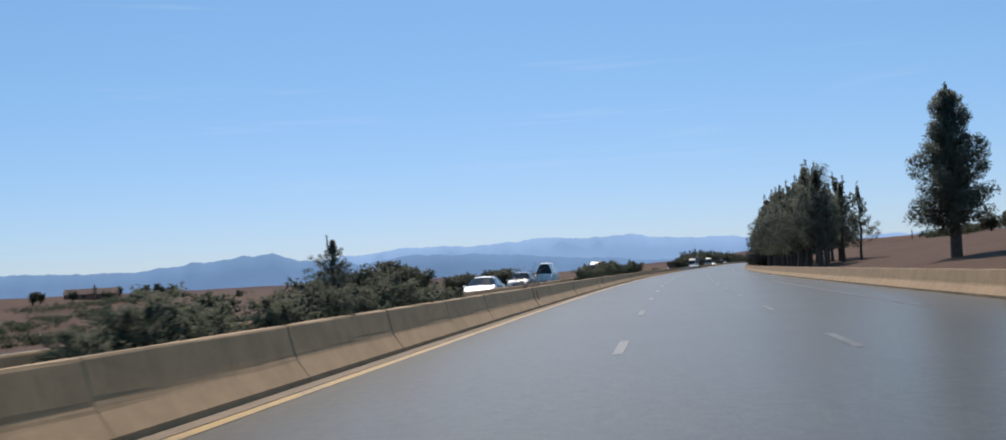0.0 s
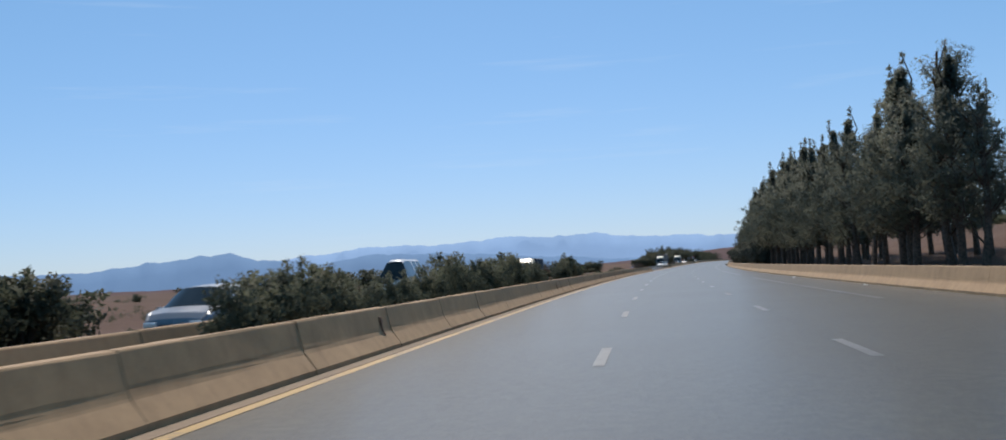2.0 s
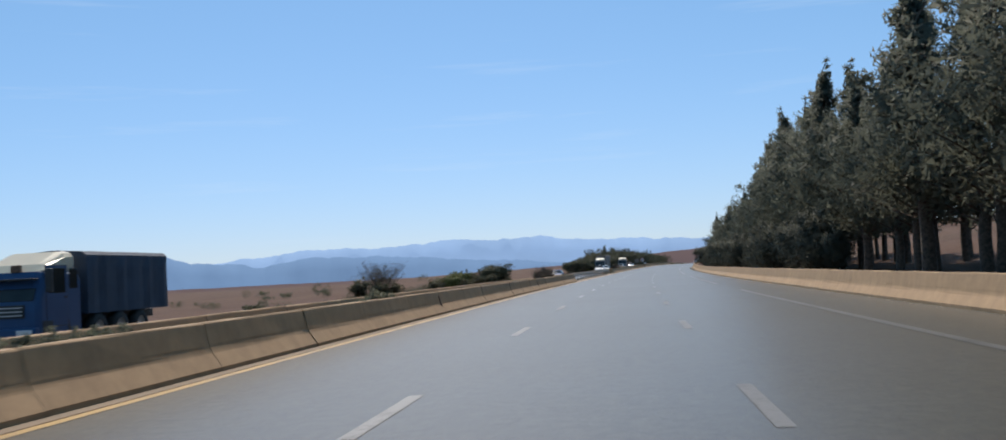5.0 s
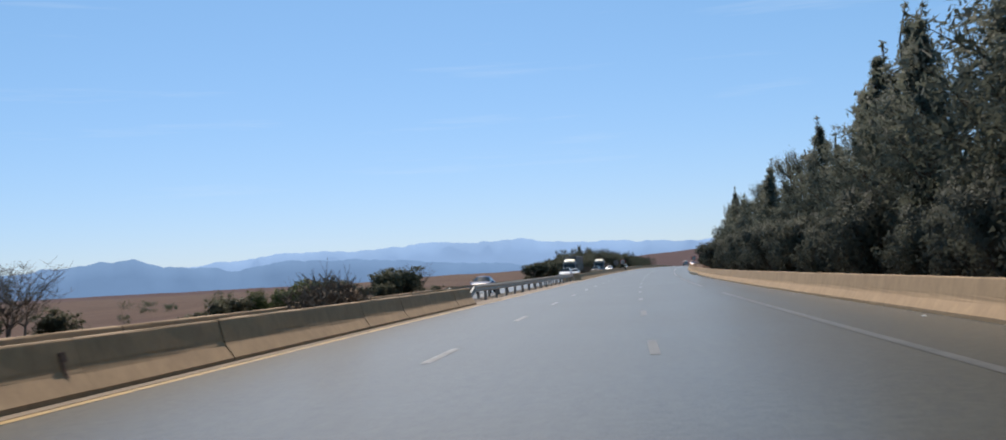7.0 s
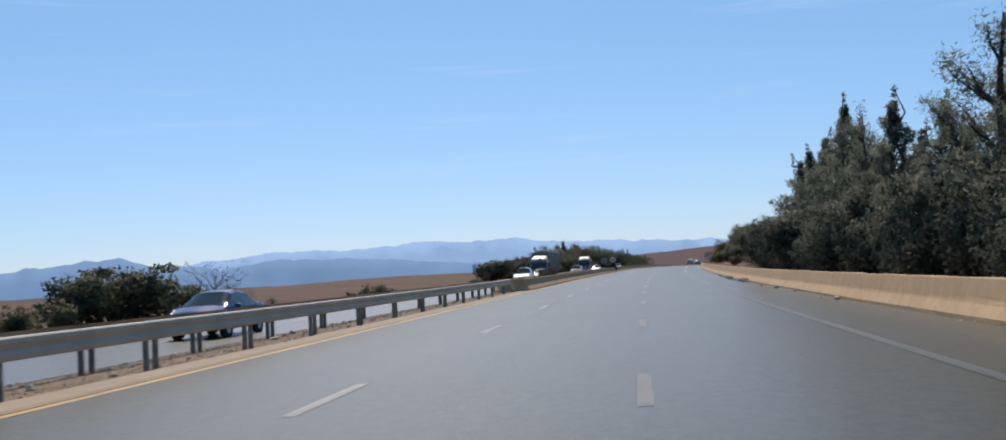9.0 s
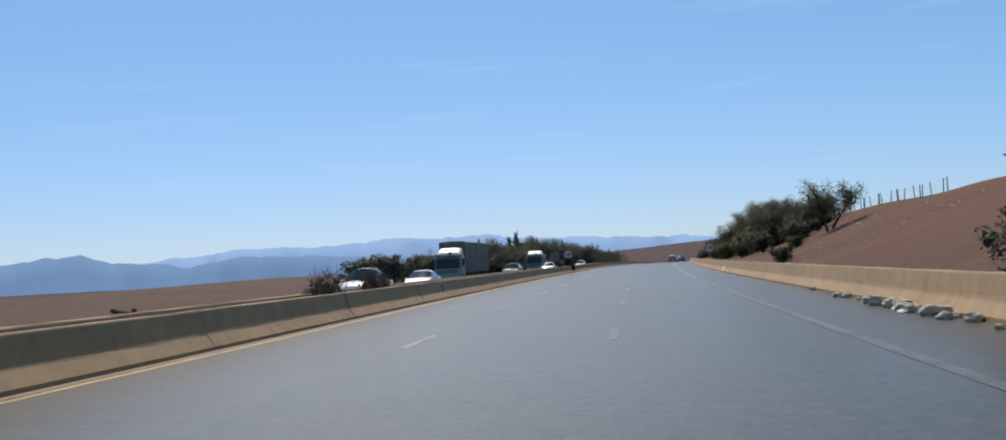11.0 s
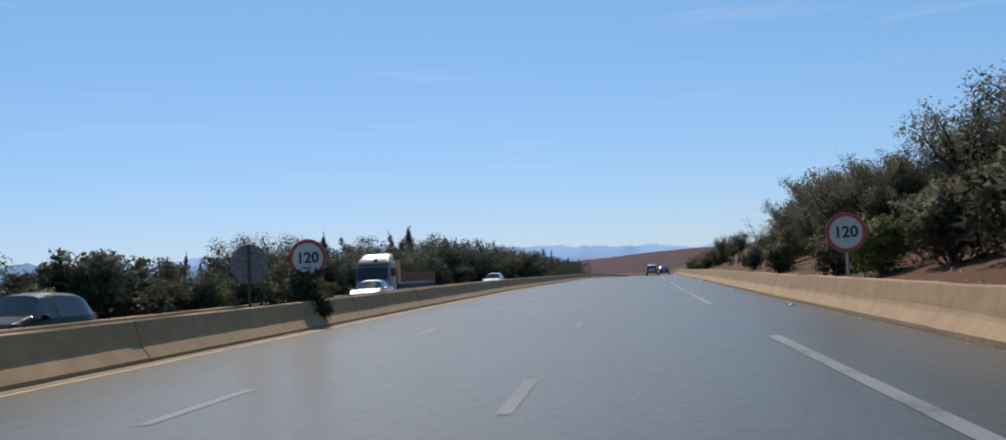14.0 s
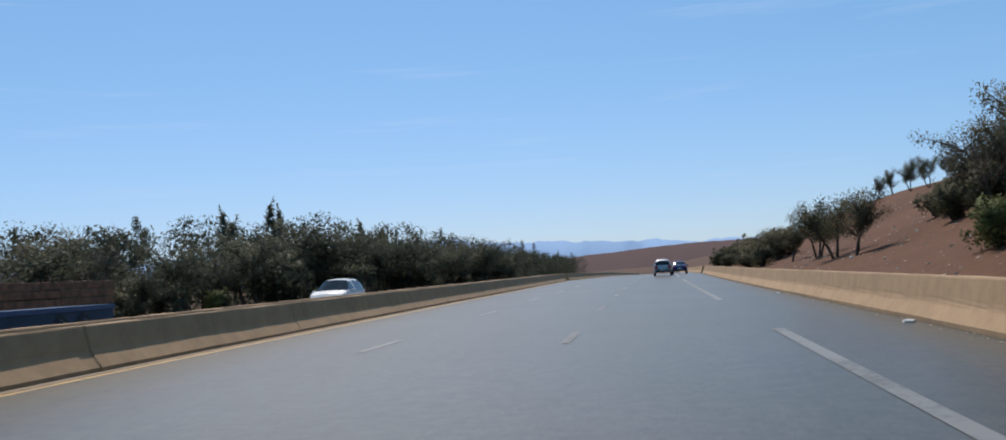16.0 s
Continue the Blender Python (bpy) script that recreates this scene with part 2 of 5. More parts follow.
# ---- the road's line: arc length s along the yellow edge line, u metres to its right ----
BEND_S = np.array([-40, 20, 80, 140, 200, 260, 320, 380, 440, 500, 560, 620, 5000.0])
BEND_K = np.array([297, 307, 336, 363, 281, 243, 316, 335, 240, 180, 180, 0, 0]) * 1e-6
S_TAB = np.arange(-400.0, 5001.0, 1.0)
HEAD = np.cumsum(np.interp(S_TAB, BEND_S, BEND_K))
HEAD -= np.interp(0, S_TAB, HEAD)
X_TAB, Y_TAB = np.cumsum(np.sin(HEAD)), np.cumsum(np.cos(HEAD))
X_TAB -= np.interp(0, S_TAB, X_TAB)
Y_TAB -= np.interp(0, S_TAB, Y_TAB)
DROP_S, DROP_Z = (-400, 262, 284, 306, 328, 470, 560, 640, 760, 1000, 5000), (0.0, 0.0, 0.028, 0.082, 0.165, 0.875, 0.975, 0.525, -0.675, -2.475, -6.475)          # a gentle climb from the gap in the median on
OPP = -0.25          # the other carriageway lies a little lower


def at(s, u, z=0.0):
    h = np.interp(s, S_TAB, HEAD)
    return (float(np.interp(s, S_TAB, X_TAB) + u * np.cos(h)), float(np.interp(s, S_TAB, Y_TAB) - u * np.sin(h)), float(z + np.interp(s, DROP_S, DROP_Z)))


def put(s, u, z=0.0, turn=0.0, size=1.0, lean=0.0, tall=None):
    """A pose on the road's line; turn: degrees to the left of the way ahead."""
    h = np.interp(s, S_TAB, HEAD)
    climb = math.atan((np.interp(s + 2.7, DROP_S, DROP_Z) - np.interp(s, DROP_S, DROP_Z)) / 2.7)
    return (Matrix.Translation(at(s, u, z)) @ Matrix.Rotation(-h, 4, "Z") @ Matrix.Rotation(climb, 4, "X") @ Matrix.Rotation(radians(turn), 4, "Z") @ Matrix.Rotation(radians(lean), 4, "Y")
            @ Matrix.Diagonal((size, size, tall or size, 1)))


def sm(x, a, b):
    t = min(1, max(0, (x - a) / (b - a)))
    return t * t * (3 - 2 * t)


def ground_z(s, u):
    """Height of the land beside the road, over the road's own drop."""
    n = noise.noise(Vector((s * 0.012, u * 0.02, 3.1)))
    n2 = noise.noise(Vector((s * 0.06, u * 0.08, 7.7)))
    rise = (3.0 * sm(s, 800, 1010) + 5 * sm(s, 1000, 1500)) * sm(u, -110, 120)
    if u >= 13.5:
        d = u - 13.5
        open_ = 0.3 * sm(d, 0, 3) + 0.13 * max(0, min(d, 34) - 3) + 0.02 * max(0, min(d, 300) - 34)
        cut = float(np.interp(u, (13.5, 14.5, 17, 20, 24, 28, 31, 60, 200, 3000), (0.1, 0.2, 0.7, 1.5, 2.85, 4.45, 5.25, 6.8, 12, 40)))
        cut += sm(s, 450, 520) * float(np.interp(u, (20, 24, 28, 31, 60, 90), (0, 0.15, 0.55, 0.65, 0.4, 0)))
        k = sm(s, 318, 362) * (1 + 0.16 * sm(s, 450, 530)) * (1 - 0.75 * sm(s, 580, 700))
        return open_ * (1 - k) + cut * k + 0.25 * n2 * sm(u, 15, 20) + (1.2 * n * sm(u, 40, 120)) + rise
    if u <= -14.2:
        d = -14.2 - u
        low = OPP - 0.15 - 2.2 * sm(d, 2, 16) - 2.2 * sm(d, 16, 60) + 4.6 * sm(d, 70, 190) * (1 - sm(s, 310, 410)) - 4.0 * sm(d, 400, 1500)
        wood = OPP - 0.1 + 1.3 * sm(d, 5, 28) - 3.5 * sm(d, 34, 120)
        k = sm(s, 330, 460)
        return low * (1 - k) + wood * k + 0.3 * n2 * sm(d, 1, 6) + 1.5 * n * sm(d, 40, 160) + rise
    return (-0.12 if u > -3.3 else OPP - 0.12) + rise


def link_mesh(name, verts, faces, material, parent=None, label="", smooth=False):
    me = bpy.data.meshes.new(name)
    me.from_pydata(verts, [], faces)
    me.materials.append(material)
    if smooth:
        me.polygons.foreach_set("use_smooth", [True] * len(me.polygons))
    ob = new(name, me)
    if parent:
        ob.parent = parent
    if label:
        ob["label"] = label
    return ob


def part(name, bm, material, parent, label=""):
    """Links a bmesh as one mesh object under a thing or a part."""
    me = bpy.data.meshes.new(name)
    bm.to_mesh(me)
    bm.free()
    me.materials.append(material)
    ob = new(name, me)
    ob.parent = parent
    if label:
        ob["label"] = label
    return ob


def strip(name, s0, s1, profile, material, step=4.0, closed=False, parent=None, zof=None):
    """Sweeps a cross-section [(u, z), ...] along the road."""
    ss = np.append(np.arange(s0, s1, step), s1)
    verts, faces, n = [], [], len(profile)
    for s in ss:
        for u, z in profile:
            verts.append(at(s, u, z))
    for i in range(len(ss) - 1):
        for j in range(n if closed else n - 1):
            a, b = i * n + j, i * n + (j + 1) % n
            faces.append((a, a + n, b + n, b))
    if closed:
        faces += [tuple(range(n)), tuple(range(len(verts) - 1, len(verts) - 1 - n, -1))]
    ob = link_mesh(name, verts, faces, material, parent)
    lay = ob.data.uv_layers.new(name="UVMap")
    for lp in ob.data.loops:
        lay.data[lp.index].uv = (profile[lp.vertex_index % n][0], ss[lp.vertex_index // n])
    return ob


# ---- ground, carriageways ----
def ground():
    us = ([-4500, -3200, -2200, -1500, -1100, -800, -600, -450, -340, -260, -200, -150, -115, -90, -72, -58, -48, -40, -34, -29, -25, -22, -19.5, -17.5, -16, -15, -14.2,
           -14.0, -3.32, -3.28, 13.45, 13.5, 14.1, 14.8, 15.6, 16.5, 17.5, 18.7, 20, 21.5, 23, 24.7, 26.5, 28.5, 30.5, 33, 37, 43, 52, 65, 85, 110, 145, 190, 250, 340, 470, 700, 1100, 1800, 2800])
    ss = list(np.arange(-390, -40, 50)) + list(np.arange(-40, 330, 5)) + list(np.arange(330, 640, 2.5)) + list(np.arange(640, 1000, 20)) + list(np.arange(1000, 4900, 200))
    verts = [at(s, u, ground_z(s, u)) for s in ss for u in us]
    n = len(us)
    faces = [(i * n + j, i * n + j + 1, (i + 1) * n + j + 1, (i + 1) * n + j) for i in range(len(ss) - 1) for j in range(n - 1)]
    ob = link_mesh("ground", verts, faces, M["soil"], smooth=True)
    lay = ob.data.attributes.new("cut", "FLOAT", "POINT")
    lay.data.foreach_set("value", [sm(s, 325, 370) * (1 - sm(s, 580, 700)) * sm(u, 13.4, 16) * (1 - 0.6 * sm(u, 45, 110)) for s in ss for u in us])
    return tagged(ob, "dry red-brown earth and ploughed fields", "ground", kind="structure")


ground()
END = 820.0
road = tagged(strip("road", -60, END, [(-0.36, -0.1), (-0.36, 0.0), (6, 0.0), (12.95, 0.0), (12.95, -0.1)], M["asphalt"]), "grey worn asphalt motorway carriageway", "road", kind="structure")
far_road = tagged(strip("road_opposite", -60, END, [(-14.1, OPP - 0.1), (-14.1, OPP), (-9, OPP), (-3.6, OPP), (-3.6, OPP - 0.1)], M["asphalt_far"]), "pale asphalt of the opposite carriageway", "road", kind="structure")
tagged(strip("median_strip", -60, END, [(-3.62, OPP - 0.02), (-3.2, OPP + 0.08), (-2.6, -0.05), (-0.9, -0.03), (-0.37, -0.02)], M["gravel"]), "stony brown earth between the barriers", "median", kind="structure")
tagged(strip("gutter", -60, END, [(-0.316, 0.0), (-0.316, 0.012), (-0.09, 0.012), (-0.09, 0.0)], M["gutter"]), "dusty concrete gutter beside the yellow line", "gutter", kind="structure")
tagged(strip("verge", -60, END, [(12.9, -0.02), (13.0, 0.03), (13.55, 0.06)], M["soil"]), "dusty earth under the outer barrier", "verge", kind="structure")

tagged(strip("gutter_apron", 241.2, 321.8, [(-1.02, -0.03), (-0.98, 0.004), (-0.31, 0.008), (-0.31, -0.02)], M["apron"]), "dusty tan concrete strip under the guard rail", "gutter", kind="structure")

tagged(strip("gutter_slot", -60, END, [(-0.358, 0.004), (-0.318, 0.004)], M["tar"]), "dark slot at the foot of the median barrier", "gutter", kind="structure")

# ---- lane markings ----
strip("edge_line_yellow", -60, END, [(-0.085, 0.005), (0.085, 0.005)], M["yellow_paint"], parent=road)["label"] = "yellow edge line"
strip("edge_line_opposite", -60, END, [(-4.05, OPP + 0.006), (-3.87, OPP + 0.006)], M["yellow_paint"], parent=far_road)
for k in range(-8, 9):
    a = 429.0 + 57.4 * k
    strip("edge_line", max(-60, a), min(a + 42.6, END), [(10.46, 0.005), (10.66, 0.005)], M["white_paint"] if k > -2 else M["white_faded"] if k == -2 else M["white_ghost"], parent=road)


def dash_mesh(material):
    bm = bmesh.new()
    bmesh.ops.create_grid(bm, x_segments=1, y_segments=4, size=0.5, matrix=Matrix.Translation((0, 1.5, 0.005)) @ Matrix.Diagonal((0.16, 3.0, 1, 1)))
    me = bpy.data.meshes.new("lane_dash")
    bm.to_mesh(me)
    bm.free()
    me.materials.append(material)
    return me


DASH, FADED = dash_mesh(M["white_paint"]), dash_mesh(M["white_faded"])
for u, first in ((3.52, 15.6), (7.01, 15.47)):
    for k in range(-3, 46):
        d = new("lane_dash", DASH if u < 5 and k < 25 else FADED)
        d.parent = road
        d.matrix_basis = put(first + 13 * k, u)
for k in range(-3, 46):
    d = new("lane_dash", DASH)
    d.parent = far_road
    d.matrix_basis = put(9 + 13 * k, -7.4, OPP)

# tar-sealed cracks in the lanes
def crack(s0, u0, s1, u1, seed, w=0.007):
    rng = random.Random(seed)
    n = int(abs(s1 - s0) / 0.35)
    v, f = [], []
    du = 0.0
    for i in range(n + 1):
        du += rng.uniform(-0.05, 0.05)
        t = i / n
        ww = w * rng.uniform(0.3, 1.0)
        for k in (-1, 1):
            v.append(at(s0 + (s1 - s0) * t, u0 + (u1 - u0) * t + du + k * ww, 0.004))
        if i:
            f.append((2 * i - 2, 2 * i - 1, 2 * i + 1, 2 * i))
    return link_mesh("road_crack", v, f, M["tar"], road, "dark tar-filled crack")


for i, q in enumerate(((281, 3.9, 300, 3.2), (288, 2.9, 296, 3.6), (300, 3.4, 312, 3.1))):
    crack(*q, i)

# ---- mountains ----
def mountain(name, radius, knots, rough, material, label, seed, depth):
    az = np.arange(-75, 75.01, 0.12)
    verts, faces = [], []
    for a in az:
        px = float(np.interp(a, [k[0] for k in knots], [k[1] for k in knots]))
        top = radius * px / 1659 + rough * (noise.fractal(Vector((a * 0.55, seed, 0)), 0.9, 2.1, 6)) + rough * 0.35 * noise.noise(Vector((a * 3.1, seed, 4)))
        for f, r in ((0, 0), (0.35, 0.25), (0.7, 0.6), (1.0, 1.0), (0.5, 1.6)):
            rr = radius - depth * 0.5 + depth * r * 0.5 + 40 * noise.noise(Vector((a * 0.9, r * 3, seed)))
            z = -60 + (top + 60) * f if f < 1 else top
            verts.append((rr * math.sin(radians(a)), rr * math.cos(radians(a)), z))
    for i in range(len(az) - 1):
        for j in range(4):
            a = i * 5 + j
            faces.append((a, a + 5, a + 6, a + 1))
    return tagged(link_mesh(name, verts, faces, material, smooth=True), label, "mountains", kind="structure")


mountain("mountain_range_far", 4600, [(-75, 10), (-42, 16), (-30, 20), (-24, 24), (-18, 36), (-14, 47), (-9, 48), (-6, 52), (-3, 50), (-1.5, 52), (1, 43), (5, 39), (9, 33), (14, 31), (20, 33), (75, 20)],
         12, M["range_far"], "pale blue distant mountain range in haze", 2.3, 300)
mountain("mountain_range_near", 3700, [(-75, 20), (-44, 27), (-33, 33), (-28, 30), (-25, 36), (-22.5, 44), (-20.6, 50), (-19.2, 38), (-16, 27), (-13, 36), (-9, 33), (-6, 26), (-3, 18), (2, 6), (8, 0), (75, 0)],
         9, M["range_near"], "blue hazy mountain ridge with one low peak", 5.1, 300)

mountain("hill_far", 2500, [(-75, 0), (-5, 0), (1, 9), (4.5, 17), (6.3, 20.8), (9.2, 26.5), (11.8, 27.5), (20, 30), (45, 28), (75, 10)], 1.2, M["hill"], "bare red-brown hill with haze tint beyond the end of the road", 8.7, 500)

# ---- concrete barriers, laid in precast lengths ----
LEN = 5.0
PROFILE = [(0, 0.0), (0, 0.075), (0.15, 0.285), (0.166, 0.315), (0.179, 0.347), (0.190, 0.385), (0.198, 0.425), (0.27, 0.735), (0.285, 0.76), (0.415, 0.76), (0.43, 0.735), (0.502, 0.425), (0.510, 0.385), (0.521, 0.347), (0.534, 0.315), (0.55, 0.285), (0.70, 0.075), (0.70, 0.0)]


def barrier_mesh(seed):
    rng = random.Random(seed)
    bm = bmesh.new()
    rings = []
    for y in (0.001, 0.006, 1.3, 2.5, 3.7, 4.994, 4.999):
        end = y < 0.02 or y > 4.98
        ring = []
        for x, z in PROFILE:
            dx = (0.35 - x) * (0.008 if end else 0) + rng.uniform(-0.003, 0.003)
            dz = (-0.003 if end and z > 0.5 else 0) + (rng.uniform(-0.005, 0.005) if z > 0.1 else 0)
            ring.append(bm.verts.new((x - 0.35 + dx, y, z + dz)))
        rings.append(ring)
    n = len(PROFILE)
    for a, b in zip(rings, rings[1:]):
        for j in range(n - 1):
            bm.faces.new((a[j], b[j], b[j + 1], a[j + 1]))
    bm.faces.new(rings[0])
    bm.faces.new(rings[-1][::-1])
    bmesh.ops.recalc_face_normals(bm, faces=bm.faces)
    me = bpy.data.meshes.new("concrete_barrier")
    bm.to_mesh(me)
    bm.free()
    me.materials.append(M["concrete"])
    return me


BARRIERS = [barrier_mesh(i) for i in range(6)]


def joint_mesh():
    """Dark filler between two lengths, a little inside their outline."""
    ring = [((x - 0.35) * 0.975, 0.008 + z * 0.982) for x, z in PROFILE]
    n = len(ring)
    me = bpy.data.meshes.new("joint_filler")
    me.from_pydata([(x, y, z) for y in (-0.005, 0.005) for x, z in ring], [], [tuple(range(n)), tuple(range(2 * n - 1, n - 1, -1))] + [(j, j + n, j + n + 1, j + 1) for j in range(n - 1)])
    me.materials.append(M["joint"])
    return me


JOINT = joint_mesh()
RAIL0, RAIL1 = 240.9, 322.0


def barrier_row(middle, s0, s1, label, group, seed, z=0.0):
    """A row of precast lengths; middle: its line as a number or as a function of s."""
    rng = random.Random(seed)
    line = middle if callable(middle) else lambda s: middle
    s = s0
    while s + LEN <= s1 + 0.01:
        b = new("concrete_barrier", rng.choice(BARRIERS))
        tilt = rng.uniform(-0.15, 0.15)
        veer = -math.degrees(math.atan((line(s + LEN) - line(s)) / LEN))
        b.matrix_basis = put(s, line(s) + rng.uniform(-0.005, 0.005), z + rng.uniform(-0.004, 0.004), veer + rng.uniform(-0.05, 0.05), 1, tilt)
        tagged(b, label, "barrier", group)
        joint = new("joint_filler", JOINT)
        joint.parent = b
        joint["label"] = "dark joint filler"
        s += LEN


def opposite_line(s):
    """The second median wall stands now nearer, now further from the first."""
    return float(np.interp(s, (-10, 10, 45, 68, 100, 150, 237.9, 324, 600), (-2.25, -2.2, -2.6, -3.0, -3.0, -2.75, -2.42, -2.42, -2.42)))


WALL0, WALL1 = 237.9, 324.1          # last and first joint beside the gap
barrier_row(-0.70, 7.9 - 3 * LEN, WALL0, "tan concrete median barrier section with stained face", "median barrier sections", 3)
barrier_row(-0.70, WALL1, 560, "tan concrete median barrier section with stained face", "median barrier sections", 4)
barrier_row(opposite_line, 7.9 - 3 * LEN, WALL0, "tan concrete barrier section of the opposite carriageway", "opposite barrier sections", 5, -0.02)
barrier_row(opposite_line, WALL1, 560, "tan concrete barrier section of the opposite carriageway", "opposite barrier sections", 6, -0.02)
barrier_row(13.28, 8.6 - 3 * LEN, 562, "tan concrete outer barrier section beside the shoulder", "outer barrier sections", 7)


def barrier_end(s0, way, straight):
    """Rounded end where the two median walls meet; way: 1 closes towards the way ahead, -1 back."""
    R, n = 0.86, len(PROFILE)
    path = [(s0 + way * straight * k / 3, math.pi / 2) for k in range(3)]
    path += [(s0 + way * straight, math.pi / 2 - math.pi * k / 18) for k in range(19)]
    path += [(s0 + way * straight * (2 - k) / 3, -math.pi / 2) for k in range(3)]
    v = [at(s + way * (R + x - 0.35) * math.cos(a), -1.56 + (R + x - 0.35) * math.sin(a), z) for s, a in path for x, z in PROFILE]
    f = [(i * n + j, (i + 1) * n + j, (i + 1) * n + j + 1, i * n + j + 1) for i in range(len(path) - 1) for j in range(n - 1)]
    f += [tuple(range(n)), tuple(range(len(v) - n, len(v)))]
    return tagged(link_mesh("concrete_barrier_end", v, f, M["concrete"]), "rounded tan concrete end joining the two median walls", "barrier", "median barrier sections")


barrier_end(WALL0, 1, RAIL0 + 1.3 - WALL0)
barrier_end(WALL1, -1, WALL1 - RAIL1 + 1.3)
for name, mid in (("barrier_far_median", -0.70), ("barrier_far_opposite", -2.42), ("barrier_far_outer", 13.28)):
    tagged(strip(name, 563, END, [(mid - 0.35 + x, z) for x, z in PROFILE], M["concrete"], 8, True), "tan concrete barrier running on into the distance", "barrier", kind="structure")

smear = strip("whitewash_smear", 383.2, 385.3, [(13.28 - 0.35 + x - 0.004, z) for x, z in PROFILE[1:6]], M["whitewash"], 0.3)
tagged(smear, "pale whitewash smear on the outer concrete barrier", "paint mark")

# ---- trees and shrubs: tapered trunk, limbs, and a crown of many small leaves ----
def tube(bm_v, bm_f, pts, radii, sides=6):
    """Adds a tapered tube along pts to the vertex and face lists."""
    start = len(bm_v)
    for i, (p, r) in enumerate(zip(pts, radii)):
        d = (pts[min(i + 1, len(pts) - 1)] - pts[max(i - 1, 0)]).normalized()
        a = d.orthogonal().normalized()
        b = d.cross(a)
        for k in range(sides):
            w = 2 * math.pi * k / sides
            bm_v.append(tuple(p + (a * math.cos(w) + b * math.sin(w)) * r))
    for i in range(len(pts) - 1):
        for k in range(sides):
            a, b = start + i * sides + k, start + i * sides + (k + 1) % sides
            bm_f.append((a, b, b + sides, a + sides))


def leaf_mesh(name, clumps, material, seed, length, width, up=0.0, heart=None):
    """Clumps: rows of centre, radii and the number of leaves in each; a leaf is one slender triangle. Every tenth one is
    larger and sits deeper, so that a crown is dense inside and fine at its rim. heart: the crown's middle, from which the foliage turns outwards."""
    rng = np.random.default_rng(seed)
    cen = np.concatenate([np.repeat([c], n, 0) for c, r, n in clumps])
    rad = np.concatenate([np.repeat([r], n, 0) for c, r, n in clumps])
    n = len(cen)
    off = rng.normal(size=(n, 3))
    off /= np.linalg.norm(off, axis=1)[:, None] + 1e-9
    deep = (np.arange(n) % 10 == 0)[:, None]
    p = cen + off * rad * np.where(deep, 0.5, 1.0) * rng.uniform(0.15, 1.0, (n, 1)) ** 0.45
    d = rng.normal(size=(n, 3)) + off * 0.8
    d[:, 2] += up
    d /= np.linalg.norm(d, axis=1)[:, None]
    e = np.cross(d, rng.normal(size=(n, 3)))
    e /= np.linalg.norm(e, axis=1)[:, None] + 1e-9
    ln = length * rng.uniform(0.6, 1.3, (n, 1)) * np.where(deep, 1.5, 1.0)
    wd = width * rng.uniform(0.6, 1.3, (n, 1)) * np.where(deep, 2.4, 1.0)
    out = off + np.array((0, 0, 0.35))
    if heart is not None:
        q = (p - np.array(heart)) / (np.abs(p - np.array(heart)).max(0) + 1e-6)
        out = 0.45 * off + 1.4 * q / (np.linalg.norm(q, axis=1)[:, None] + 1e-6)
    out += rng.normal(size=(n, 3)) * 0.1
    out /= np.linalg.norm(out, axis=1)[:, None] + 1e-9
    e *= np.where((np.cross(e, d) * out).sum(1) > 0, -1.0, 1.0)[:, None]
    v = np.stack([p - d * ln / 2 + e * wd / 2, p - d * ln / 2 - e * wd / 2, p + d * ln / 2], 1).reshape(-1, 3)
    me = bpy.data.meshes.new(name)
    me.from_pydata(v.tolist(), [], np.arange(3 * n).reshape(-1, 3).tolist(), shade_flat=False)
    me.normals_split_custom_set_from_vertices(np.repeat(out, 3, 0).tolist())
    me.materials.append(material)
    return me


KIND_LABEL = {}                                # what each kind of plant is called where its spot says no more


